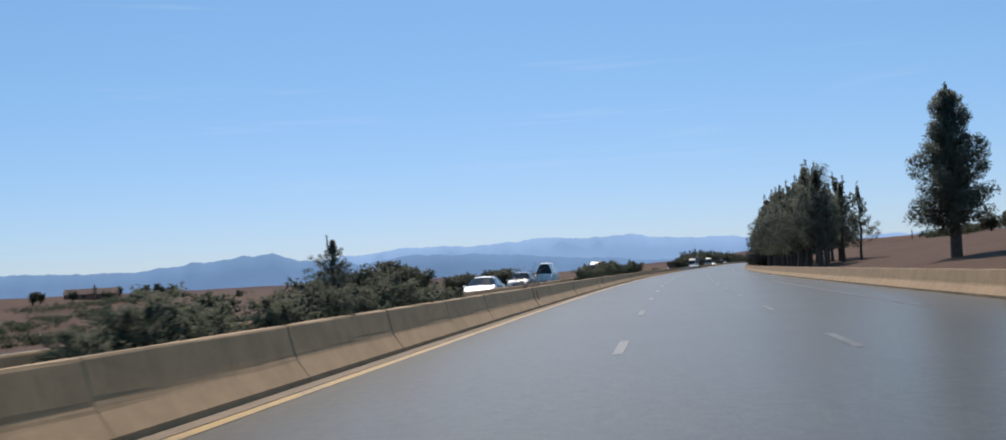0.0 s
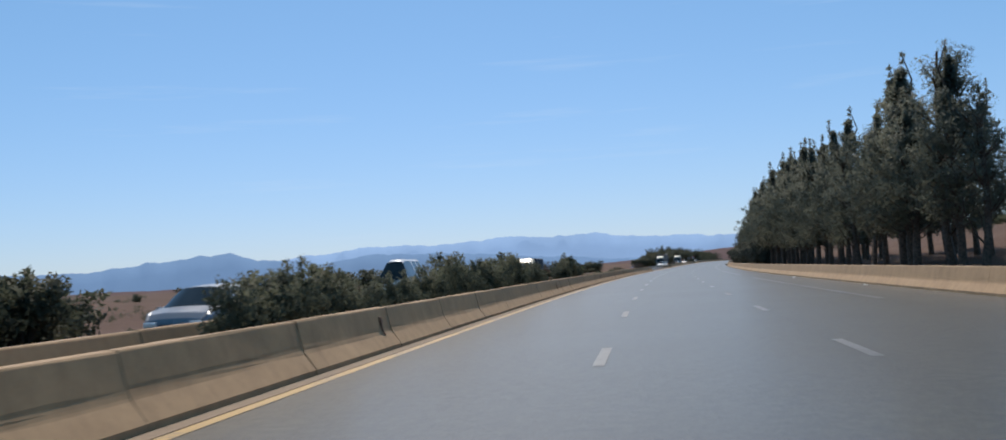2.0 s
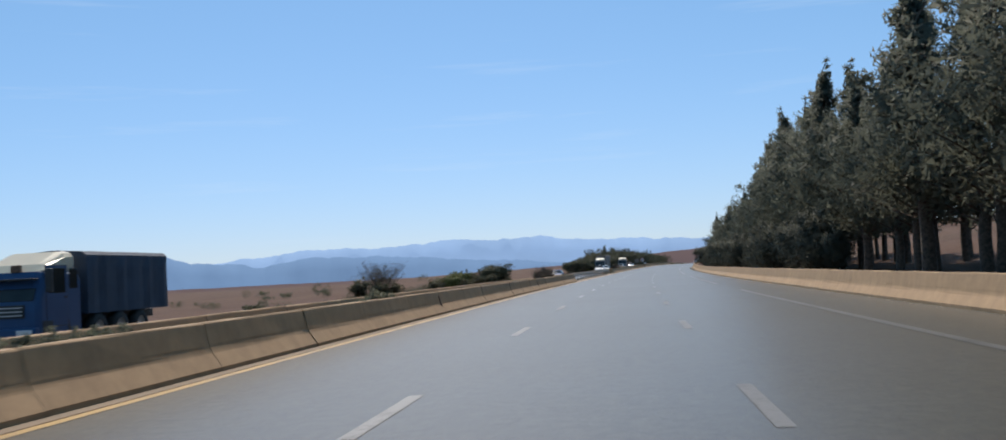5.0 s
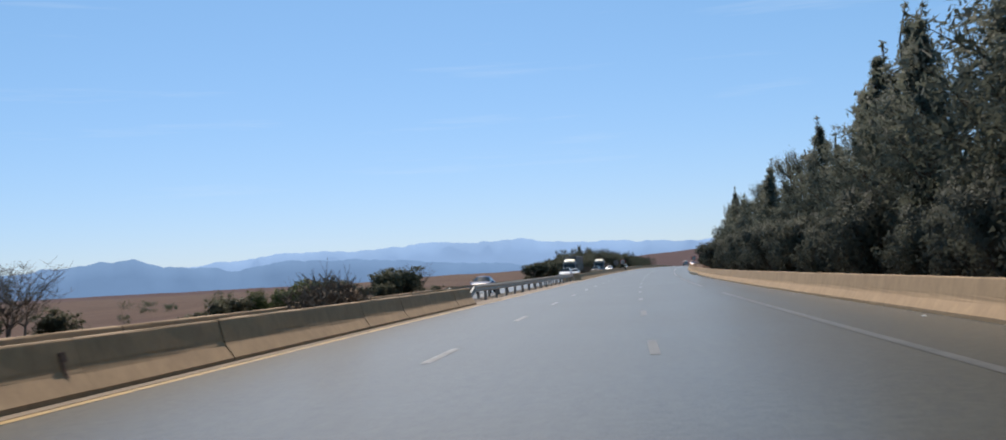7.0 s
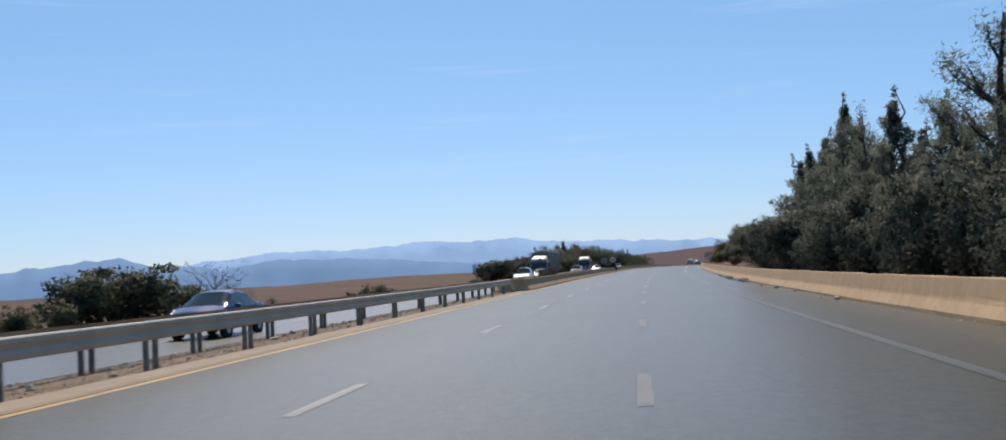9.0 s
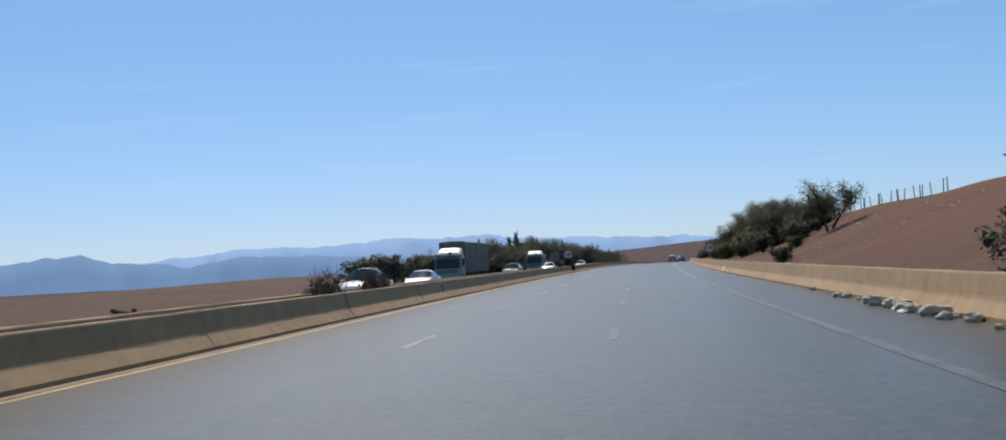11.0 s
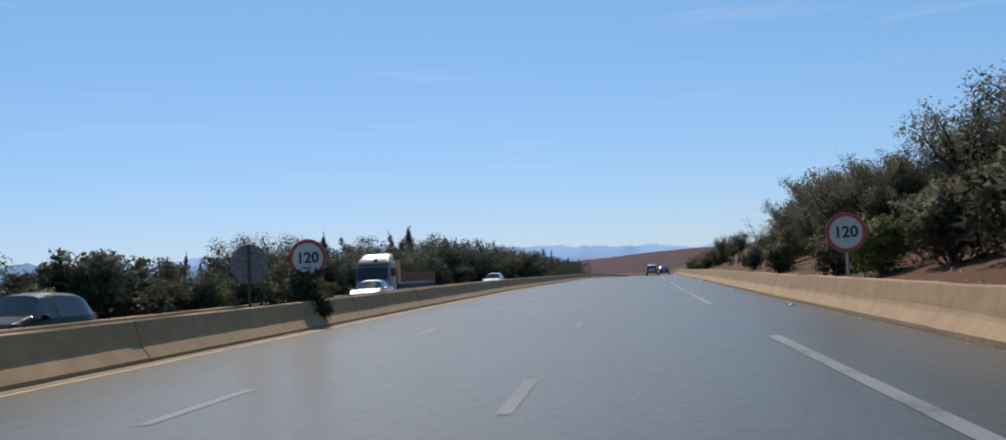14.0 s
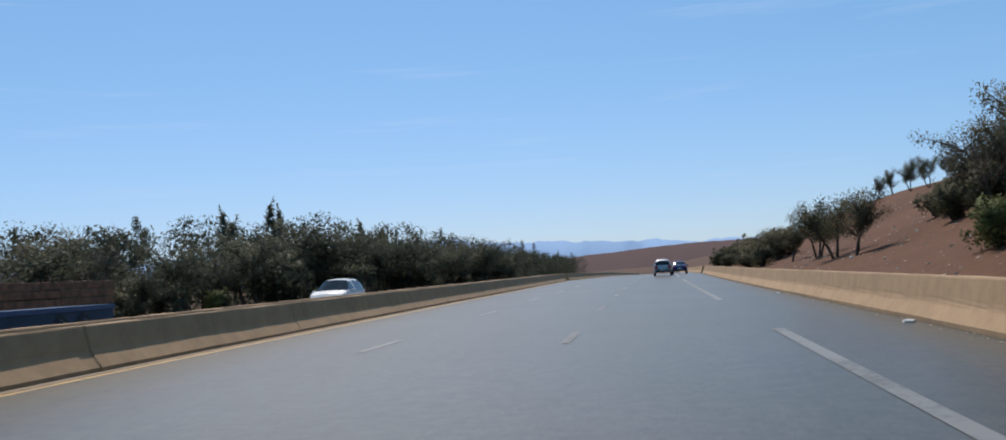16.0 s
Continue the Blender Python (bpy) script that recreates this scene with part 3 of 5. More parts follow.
def tree(kind, seed, label, category="tree", leaf="needles", fine=1.0, wide=1.0):
    """kind: column (pointed, dense), airy (open, broad), round (broad crown on forked trunk), bush, bare, dry. fine: more and smaller leaves. Returns the thing, scaled to one metre tall."""
    rng = random.Random(seed)
    thing = new({"bush": "shrub", "dry": "dry_shrub", "bare": "bare_tree"}.get(kind, "tree"))
    tv, tf, clumps = [], [], []
    fine *= 2
    small = fine ** -0.5

    def limb(p0, d, length, r, bend=0.25, steps=4):
        pts = [p0]
        for _ in range(steps):
            d = (d + Vector((rng.uniform(-bend, bend), rng.uniform(-bend, bend), rng.uniform(-bend * 0.4, bend)))).normalized()
            pts.append(pts[-1] + d * length / steps)
        tube(tv, tf, pts, [r * (1 - 0.8 * i / steps) for i in range(steps + 1)], 3)
        return pts

    if kind == "column":                      # about 10 m tall in its own space
        h = 10.0
        pts = [Vector((rng.uniform(-0.12, 0.12) * i / 2, rng.uniform(-0.12, 0.12) * i / 2, h * i / 8)) for i in range(9)]
        pts[0] = Vector((0, 0, -0.3))
        tube(tv, tf, pts, [0.19 * (1 - 0.93 * i / 8) for i in range(9)], 7)
        n = 58 if fine > 1.8 else 34
        side = rng.uniform(0, 6.28)
        for i in range(n):
            t = ((i + rng.random()) / n) ** 1.15
            z = 1.7 + (h - 2.2) * t
            a = i * 2.4 + rng.uniform(-0.6, 0.6)
            reach = wide * (2.55 * max(0, 1 - 1.1 * t) ** 0.85 + 0.3 * (1 - t) + 0.12) * rng.choice((0.5, 0.75, 0.9, 1.0, 1.1)) * min(1, 0.65 + 1.5 * t) * (1 + 0.2 * math.cos(a - side + 5 * t))
            lp = limb(Vector((0, 0, z * 0.97)), Vector((math.cos(a), math.sin(a), 0.55 + 0.9 * t)), reach * 1.1, 0.04, 0.2, 4)
            for q, rr in ((lp[2], 1.0), (lp[3], 1.2), (lp[4], 1.05)):
                k = (0.40 + 0.62 * (1 - t)) * rr * rng.uniform(0.75, 1.15)
                clumps.append((tuple(q), (0.52 * k, 0.52 * k, 0.5 * k), int(21 * max(fine, 1.2) * (0.35 + 0.85 * k))))
        for j in range(7):
            clumps.append(((pts[-1].x * (0.8 + 0.03 * j), pts[-1].y * (0.8 + 0.03 * j), h * (0.8 + 0.033 * j)), (0.14, 0.14, 0.2), int(7 * fine)))
        leaf_len, leaf_wid, lift = 0.34 * small, 0.09 * small, 0.7
    elif kind == "full":                      # about 10 m tall, thick trunk, dense irregular crown in drooping lobes
        h = 10.0
        pts = [Vector((rng.uniform(-0.1, 0.1) * i / 2, rng.uniform(-0.1, 0.1) * i / 2, h * i / 8)) for i in range(9)]
        pts[0] = Vector((0, 0, -0.3))
        tube(tv, tf, pts, [0.36 * (1 - 0.93 * i / 8) for i in range(9)], 9)
        n = 74
        for i in range(n):
            t = (i + rng.random()) / n
            z = 1.9 + (h - 2.0) * t
            a = i * 2.4 + rng.uniform(-0.5, 0.5)
            reach = wide * (2.75 * (1 - t) ** (0.5 if wide > 0.95 else 0.85) + 0.05) * rng.choice((0.65, 0.85, 0.95, 1.0, 1.06)) * min(1, 0.8 + 1.3 * t)
            lp = limb(Vector((0, 0, z * 0.95)), Vector((math.cos(a), math.sin(a), 0.15 + 0.8 * t)), reach, 0.06, 0.25, 4)
            for q, rr in ((lp[1], 1.1), (lp[2], 1.1), (lp[3], 1.1), (lp[4], 1.0)):
                k = (0.45 + 0.55 * (1 - t)) * rr * rng.uniform(0.8, 1.15)
                clumps.append((tuple(q), (0.62 * k, 0.62 * k, 0.55 * k), int(62 * fine * (0.3 + 0.9 * k * k))))
        for j in range(8):
            clumps.append((tuple(pts[-1] * (0.72 + 0.04 * j)), (0.62 - 0.07 * j, 0.62 - 0.07 * j, 0.35), int(30 * fine)))
        leaf_len, leaf_wid, lift = 0.26 * small, 0.10 * small, 0.4
    elif kind == "airy":                      # about 9 m tall, open crown
        top = limb(Vector((0, 0, -0.3)), Vector((rng.uniform(-0.1, 0.1), 0, 1)), 7.4, 0.2, 0.12, 6)
        for i in range(30):
            t = rng.uniform(0.3, 1.0)
            a = rng.uniform(0, 2 * math.pi)
            lp = limb(top[min(6, int(t * 6))], Vector((math.cos(a), math.sin(a), 1.1)), wide * rng.uniform(1.0, 2.4) * (1.25 - 0.6 * t), 0.05, 0.3, 4)
            for q in lp[2:]:
                clumps.append((tuple(q), (0.42, 0.42, 0.5), int(17 * fine)))
        leaf_len, leaf_wid, lift = 0.26 * small, 0.06 * small, 0.4
    elif kind == "round":                     # about 4.5 m tall, forked low trunk
        forks = rng.choice((2, 2, 3))
        for k in range(forks):
            a = 2 * math.pi * k / forks + rng.uniform(-0.5, 0.5)
            lp = limb(Vector((0, 0, -0.3)), Vector((0.35 * math.cos(a), 0.35 * math.sin(a), 1)), 2.3, 0.12, 0.22, 5)
            for _ in range(18 // forks + 3):
                b = rng.uniform(0, 2 * math.pi)
                l2 = limb(lp[rng.choice((3, 4, 5))], Vector((math.cos(b), math.sin(b), rng.uniform(0.2, 1.1))), wide * rng.uniform(0.9, 1.8), 0.045, 0.35, 4)
                for q in l2[1:]:
                    clumps.append((tuple(q), (0.43, 0.43, 0.36), int(22 * fine)))
        leaf_len, leaf_wid, lift = 0.17 * small, 0.072 * small, 0.1
    elif kind == "bush":                      # about 2 m tall, lumpy, dense to the ground
        for k in range(13):
            a, r = rng.uniform(0, 2 * math.pi), wide * rng.uniform(0.1, 0.75)
            z = rng.uniform(0.35, 1.55) * (1 - 0.25 * r)
            c = Vector((r * math.cos(a), r * math.sin(a), z))
            tube(tv, tf, [Vector((0, 0, -0.1)), c * 0.5, c], [0.03, 0.02, 0.01], 4)
            k2 = rng.uniform(0.42, 0.64)
            clumps.append((tuple(c), (k2, k2, k2 * 0.85), int(110 * fine)))
            for _ in range(3):
                e = Vector((rng.gauss(0, 1), rng.gauss(0, 1), abs(rng.gauss(0, 1)))).normalized() * k2
                clumps.append((tuple(c + e), (0.2, 0.2, 0.18), int(16 * fine)))
        leaf_len, leaf_wid, lift = 0.150 * small, 0.090 * small, 0.2
    else:                                     # bare or dry: many thin twigs
        tall, n = (4.0, 26) if kind == "bare" else (1.7, 52)
        twv, twf = [], []
        lead = limb(Vector((0, 0, -0.2)), Vector((0.1, 0, 1)), tall * 0.5, 0.09 if kind == "bare" else 0.03, 0.2, 4)
        for _ in range(n):
            b = rng.uniform(0, 2 * math.pi)
            l2 = limb(lead[rng.choice((2, 3, 4)) if kind == "bare" else 0], Vector((math.cos(b), math.sin(b), rng.uniform(0.4, 1.4) + (0.0 if kind == "bare" else 0.9))), rng.uniform(0.35, 0.6) * tall, 0.022 if kind == "bare" else 0.008, 0.35, 4)
            for q in l2[2:]:
                for _ in range(3):
                    c = rng.uniform(0, 2 * math.pi)
                    e = Vector((math.cos(c), math.sin(c), rng.uniform(0.2, 1.2))).normalized() * rng.uniform(0.2, 0.5)
                    tube(twv, twf, [q, q + e * 0.5, q + e + Vector((0, 0, 0.04))], [0.009, 0.006, 0.003], 3)
                if kind == "dry":
                    clumps.append((tuple(q), (0.17, 0.17, 0.15), 11))
        crown = bpy.data.meshes.new("twig_mass")
        crown.from_pydata(twv, [], twf)
        crown.materials.append(M["twig"])
        if clumps:
            heads = tagged(new("seed_mass", leaf_mesh("seed_mass", clumps, M["twig"], seed, 0.06, 0.035)), "fine dry seed heads", kind="stuff")
            heads.parent = thing
    woody = kind in ("bare", "dry")
    if not woody:
        mid = np.mean([c for c, r, n in clumps], 0)
        crown = leaf_mesh("crown", clumps, M[leaf], seed, leaf_len, leaf_wid, lift, (mid[0], mid[1], mid[2] * 0.8))
    zs = np.empty(len(crown.vertices) * 3)
    crown.vertices.foreach_get("co", zs)
    thing["tall"] = float(np.percentile(zs[2::3], 99.7))
    link_mesh("trunk", tv, tf, M["twig"] if woody else M["bark"], thing, smooth=True)
    top = new("crown", crown)
    top.parent = thing
    if woody:
        tagged(top, "mass of fine grey-brown twigs", kind="stuff")
    KIND_LABEL[thing.name] = label
    return tagged(thing, label, category)


USED = set()


def plant(proto, s, u, z, height, turn, wide=1.0, group="", label=""):
    """Stands the first one up, and copies of it after that, at a height in metres."""
    k = height / proto["tall"]
    m = put(s, u, z, turn) @ Matrix.Diagonal((k * wide, k * wide, k, 1))
    if proto.name in USED:
        ob = copy_thing(proto, m @ Matrix.Diagonal((*(1 / c for c in proto.scale), 1)))
    else:
        USED.add(proto.name)
        ob = proto
        ob.matrix_basis = m
    return tagged(ob, label or KIND_LABEL[proto.name], group=group)


def zg(s, u):
    return ground_z(s, u) - 0.05


def any_turn():
    return R1.uniform(0, 360)


R1 = random.Random(11)
COLS = [tree("column", 100 + i, "tall dark-green pointed conifer behind the roadside barrier", fine=1.0) for i in range(5)]
COLS_L = [tree("column", 120 + i, "tall dark-green conifer standing deeper in the plantation", fine=0.55) for i in range(3)]
AIRY = [tree("airy", 200 + i, "tall open-crowned evergreen tree with drooping sprays", fine=1.7) for i in range(3)]
LONE = tree("full", 131, "lone dark evergreen tree with broad crown at the field edge", fine=1.3)
plant(LONE, 67.8, 21.3, zg(67, 21), 10.3, 200, 1.0)
# the plantation along the outer barrier
for row, u0 in enumerate((17.2, 20.4)):
    s = 98.5 + 4.5 * row
    while s < 327:
        h = float(np.interp(s, (98, 103, 112, 122, 140, 155, 175, 195, 220, 235, 250, 265, 280, 293, 310, 335), (8.0, 10.2, 10.6, 9.8, 9.6, 10.8, 11.3, 10.9, 10.3, 9.4, 8.4, 8.1, 7.8, 6.9, 8.2, 8.6))) * R1.uniform(0.76, 1.06) * (0.86 if row else 1)
        u = u0 + R1.uniform(-0.7, 0.7)
        airy = row == 0 and (s < 100 or R1.random() < (0.12 if 100 < s < 240 else 0.28))
        proto = R1.choice(AIRY) if airy else R1.choice(COLS if row == 0 else COLS_L)
        plant(proto, s, u, zg(s, u), h * (0.95 if airy else 1), any_turn(), R1.uniform(1.0, 1.35) * (0.9 if airy else 1.0), "roadside plantation")
        s += R1.uniform(2.3, 3.3) + 0.8 * row
BUSH = [tree("bush", 300 + i, "dense dark-green evergreen shrub", "shrub", "leaf_oleander", 1.2, 0.85) for i in range(4)]
BUSH_N = [tree("bush", 306 + i, "dense dark needle-leaved undergrowth shrub", "shrub", "leaf_under", 1.5, 0.9) for i in range(3)]
BUSH_O = [tree("bush", 310 + i, "low olive-green roadside shrub", "shrub", "leaf_olive", 0.5) for i in range(3)]
BUSH_F = [tree("bush", 320 + i, "yellow-green leafy shrub on the bank", "shrub", "leaf_fresh", 1.0) for i in range(2)]
# undergrowth that closes the plantation further on
s = 192.0
while s < 334:
    plant(R1.choice(BUSH_N), s, 15.5 + R1.uniform(-0.3, 1.2), zg(s, 15.5), R1.uniform(2.0, 3.8) * (1 if s < 335 else 0.8), any_turn(), 0.9, "plantation undergrowth")
    s += R1.uniform(1.7, 2.8)

# ---- shrubs in the median: stretches of s with their height ----
for a, b, h in ((8.8, 13.6, 1.27), (14.4, 18.5, 1.42), (18.5, 24, 1.38), (24, 29, 1.2), (67.5, 74, 1.68), (74, 80, 1.5), (80, 88, 1.85), (88, 93, 1.72), (93, 99.2, 2.0),
                (101.7, 107.2, 1.6), (118.5, 127.5, 2.1), (147, 153, 0.95), (166, 171, 1.0)):
    s = a + 0.7
    while s < b - 0.3:
        k = 1 - 0.3 * abs((s - a) / (b - a) * 2 - 1) ** 2
        plant(R1.choice(BUSH), s, -1.55 + R1.uniform(-0.1, 0.1), -0.05, h * k * R1.uniform(0.9, 1.08), any_turn(), R1.uniform(0.68, 0.8) if h > 1.45 else R1.uniform(1.0, 1.2), "median shrubs", "dark-green oleander shrub in the median")
        s += R1.uniform(0.85, 1.2)
DRY = [tree("dry", 400 + i, "dry grey-brown shrub with seed heads in the median", "shrub") for i in range(2)]
for s, h in ((222, 1.6), (223.3, 1.75), (224.6, 1.55), (226, 1.25), (340.9, 1.6), (346.6, 1.65), (347.2, 1.4)):
    plant(R1.choice(DRY), s, -1.65, -0.05, h, any_turn(), 0.72 if s < 300 else 0.55, "dry median shrubs")

# ---- trees and scrub beyond the opposite carriageway ----
ROUND = [tree("round", 500 + i, "broad olive-green tree with forked trunk", "tree", "leaf_olive", 1.7) for i in range(4)]
ROUND_D = [tree("round", 520 + i, "dark-green bushy tree beyond the opposite carriageway", "tree", "leaf_wood", 1.2) for i in range(3)]
BUSH_L = [tree("bush", 330 + i, "large dark-green bush beyond the opposite carriageway", "shrub", "leaf_wood", 0.65) for i in range(3)]
plant(BUSH_L[0], 425.2, -1.4, -0.05, 1.72, 40, 0.95, "median shrubs", "rounded dark-green shrub at the foot of the speed sign")
BARE = [tree("bare", 540 + i, "leafless grey tree with fine twigs", "tree") for i in range(2)]
CON = tree("column", 562, "dark conifer beyond the opposite carriageway", "tree", "needles", 1.6, 1.25)
plant(CON, 71.6, -19.4, zg(71.6, -19.4), 4.4 - zg(71.6, -19.4), 20, 1.5)
for s, u, top in ((77.9, -18, 2.7), (84.9, -18, 2.35), (80, -22, 2.3), (89, -18, 2.2), (91, -20, 2.0), (81.5, -18, 2.3), (104, -18, 1.3), (110, -18, 1.45), (124, -18, 1.75), (118, -20, 1.6), (130, -19, 1.9),
                  (136, -18, 2.0), (62, -24, 1.0), (100, -24, 1.4), (55, -23, 0.6), (226.5, -18, 1.5), (231, -17, 1.0), (237, -17.5, 0.9), (253, -17, 0.8), (262, -18, 1.1), (267, -18, 1.1), (288, -18, 1.0), (281.5, -18.5, 1.8), (273, -18, 1.6), (276, -19, 1.7), (270, -17.5, 1.3), (297.5, -18, 2.2), (300.5, -17.8, 2.5), (303.5, -18, 2.2), (308, -18, 1.5), (291, -17, 1.0),
                  (294, -17, 1.1), (258, -18, 0.9), (403, -17.5, 2.5), (406, -17, 2.75), (409.5, -17.5, 2.6), (421, -18, 1.9), (425.5, -17.5, 2.6), (431, -18, 2.9), (442, -17, 3.2), (445.5, -17.5, 3.1)):
    g = zg(s, u)
    plant(R1.choice(BUSH_F if 260 < s < 277 else BUSH_O if 225 < s < 296 else BUSH_L), s, u, g, top - g, any_turn(), R1.uniform(1.0, 1.5), "trees beyond the opposite carriageway", "" if not 225 < s < 296 else "green leafy bush beyond the opposite carriageway")
for s, u, top in ((45.2, -1.6, 1.75), (313, -18, 3.0), (232.4, -18, 3.0), (233.6, -17.6, 2.9), (235.0, -18.4, 2.8), (233.0, -18.6, 2.9), (234.2, -17.2, 2.8), (231.8, -18.2, 2.6), (418, -17, 2.1), (422, -17.5, 2.3), (398.3, -16.5, 1.6)):
    g = zg(s, u)
    plant(R1.choice(BARE), s, u, g, top - g, any_turn(), 1.25, "bare trees")

def scrub(name, spots, material, seed, label):
    """Low uncounted bushes as one mass: spots are rows of s, u and height."""
    rng = random.Random(seed)
    clumps = []
    for s, u, h in spots:
        x, y, z = at(s, u, zg(s, u))
        for k in range(7):
            r = h * rng.uniform(0.25, 0.5)
            clumps.append(((x + rng.uniform(-0.9, 0.9) * h, y + rng.uniform(-0.9, 0.9) * h, z + h * rng.uniform(0.25, 0.7)), (r, r, r * 0.8), 80))
    return tagged(new(name, leaf_mesh(name, clumps, M[material], seed, 0.2, 0.08, 0.2)), label, "scrub", kind="stuff")


scrub("roadside_scrub", [(R1.uniform(40, 390), R1.uniform(-34, -15), R1.uniform(0.7, 1.4)) for i in range(56)], "leaf_olive", 61, "low olive-green scrub beyond the opposite carriageway")
scrub("valley_scrub", [(R1.uniform(40, 420), R1.uniform(-170, -50), R1.uniform(1.6, 3.2)) for i in range(90)], "leaf_dark", 62, "dark green bushes and hedges in the valley fields")


# ---- the wood beside the opposite carriageway: its edge tree by tree, the rest as one mass ----
def wood_top(s):
    return float(np.interp(s, (392, 412, 443, 472, 500, 525, 545, 600, 720), (2.7, 2.8, 3.1, 3.7, 4.5, 5.7, 6.4, 6.4, 7.2)))


s = 429.0
while s < 640:
    u = -16.2 - R1.uniform(0, 4.5)
    g = zg(s, u)
    top = wood_top(s) * R1.uniform(0.75, 1.0) * (0.98 + 0.3 * noise.noise(Vector((s * 0.09, 0.3, 1.7))))
    top *= 0.72 if 477 < s < 482 or 501 < s < 507 else 1.0            # the edge is broken here
    r = R1.random()
    if r < 0.06 and s > 500:
        plant(R1.choice(COLS_L), s, u - 3, g, (top - g) * 1.15, any_turn(), 1.5, "wood beside the road", "dark pointed conifer in the roadside wood")
    elif r < 0.6:
        plant(R1.choice(ROUND_D), s, u, g, top - g, any_turn(), R1.uniform(1.1, 1.6), "wood beside the road")
    else:
        plant(R1.choice(BUSH_L), s, u, g, (top - g) * 0.62, any_turn(), R1.uniform(0.9, 1.25), "wood beside the road")
    s += R1.uniform(1.9, 3.3)
for i in range(44):
    s, u = 428 + 212 * R1.random(), R1.uniform(-17.0, -15.2)
    plant(R1.choice(BUSH_O + BUSH_F[:1]), s, u, zg(s, u), R1.uniform(1.0, 2.2), any_turn(), 1.1, "scrub before the wood")


for s, u, top, bare in ((464, -17.2, 4.3, 1), (467, -18.2, 4.7, 0), (470.5, -17.3, 4.8, 1), (473.5, -18.4, 5.0, 0), (475, -17.5, 4.7, 1), (494, -17.4, 4.1, 1), (497, -18.2, 4.5, 0), (499.5, -17.2, 4.5, 1)):
    g = zg(s, u)
    plant(BARE[int(s) % 2] if bare else ROUND[int(s) % 4], s, u, g, top - g, s * 77 % 360, 1.15 if bare else 0.9, "wood beside the road", "half-bare grey tree at the edge of the wood" if bare else "thin olive-green tree at the edge of the wood")
plant(CON, 485, -18.5, zg(485, -18.5), 5.3 - zg(485, -18.5), 140, 1.1, "wood beside the road", "dark conifer standing above the edge of the wood")


def far_wood():
    clumps = []
    for i in range(300):
        s = 430 + 405 * R1.random() ** 0.9
        u = -19.5 - min(11, 0.1 * (s - 425)) * R1.random()
        x, y, z = at(s, u, zg(s, u))
        top = float(np.interp(s, (430, 453, 498, 528, 541, 600, 720, 835), (2.7, 3.2, 4.6, 6.4, 8.0, 7.8, 8.2, 8.6))) * R1.uniform(0.72, 1.02)
        tall = max(2.0, top - zg(s, u))
        conifer = R1.random() < 0.1 and s > 520
        for k in range(9):
            t = (k + 0.5) / 9
            w = tall * (0.22 * (1 - t) + 0.05 if conifer else 0.27 * math.sqrt(1 - (1.6 * t - 0.75) ** 2))
            a = R1.uniform(0, 6.28)
            clumps.append(((x + math.cos(a) * w * 0.6, y + math.sin(a) * w * 0.6, z + tall * t * (1.1 if conifer else 0.95)), (w, w, tall * 0.11), 80))
    ob = new("far_wood", leaf_mesh("far_wood", clumps, M["leaf_wood"], 77, 0.30, 0.12, 0.2))
    return tagged(ob, "dense dark-green wood beyond the opposite carriageway", "wood", kind="stuff")


far_wood()

# ---- hedges, orchards and thickets in the fields ----
def belt(a, b, n, wide, lo, hi):
    """Spots scattered along a line from a to b in road coordinates."""
    out = []
    for i in range(n):
        t = R1.random()
        out.append((a[0] + (b[0] - a[0]) * t + R1.uniform(-wide, wide), a[1] + (b[1] - a[1]) * t + R1.uniform(-wide, wide), R1.uniform(lo, hi)))
    return out


scrub("field_hedge", belt((112, -88), (150, -62), 46, 5, 1.2, 2.0) + belt((138, -100), (215, -128), 30, 4, 1.2, 2.0) + belt((96, -40), (140, -34), 20, 3, 0.7, 1.3) + belt((150, -104), (205, -120), 18, 4, 1.4, 2.2) + belt((240, -150), (330, -176), 24, 4, 1.6, 2.6) + belt((200, -138), (285, -168), 34, 4, 1.6, 2.8), "leaf_dark", 64, "dark green hedges between the valley fields")
scrub("hillside_thicket", belt((278, -22), (312, -44), 44, 5, 1.4, 2.4) + belt((300, -26), (345, -34), 16, 4, 0.8, 1.6), "leaf_olive", 65, "low green thicket on the slope beyond the opposite carriageway")
scrub("ridge_orchard", belt((170, 47), (245, 53), 50, 3, 1.0, 1.9), "leaf_dark", 66, "dark green orchard on the field ridge")
for k in range(11):
    s, u = 292 - 13.5 * k + R1.uniform(-3, 3), 56 + R1.uniform(-1, 1)
    if k not in (3, 7):
        plant(COLS_L[k % 3], s, u, zg(s, u), R1.uniform(2.6, 3.6), any_turn(), 0.7, "conifer row on the ridge", "small pointed conifer on the field ridge")
for s, u, top in ((466.2, -24, 3.4), (469.4, -24, 3.75), (471.9, -24, 3.2), (412.5, -16.5, 2.25), (420.4, -16.8, 2.7), (531, -24, 7.4), (541, -24, 8.6), (546, -25, 8.4), (572, -25, 8.4), (585, -26, 8.3)):
    plant(COLS_L[1], s, u, zg(s, u), top - zg(s, u), any_turn(), 1.1 if s > 430 else 0.55, "wood beside the road", "dark pointed conifer standing above the wood")

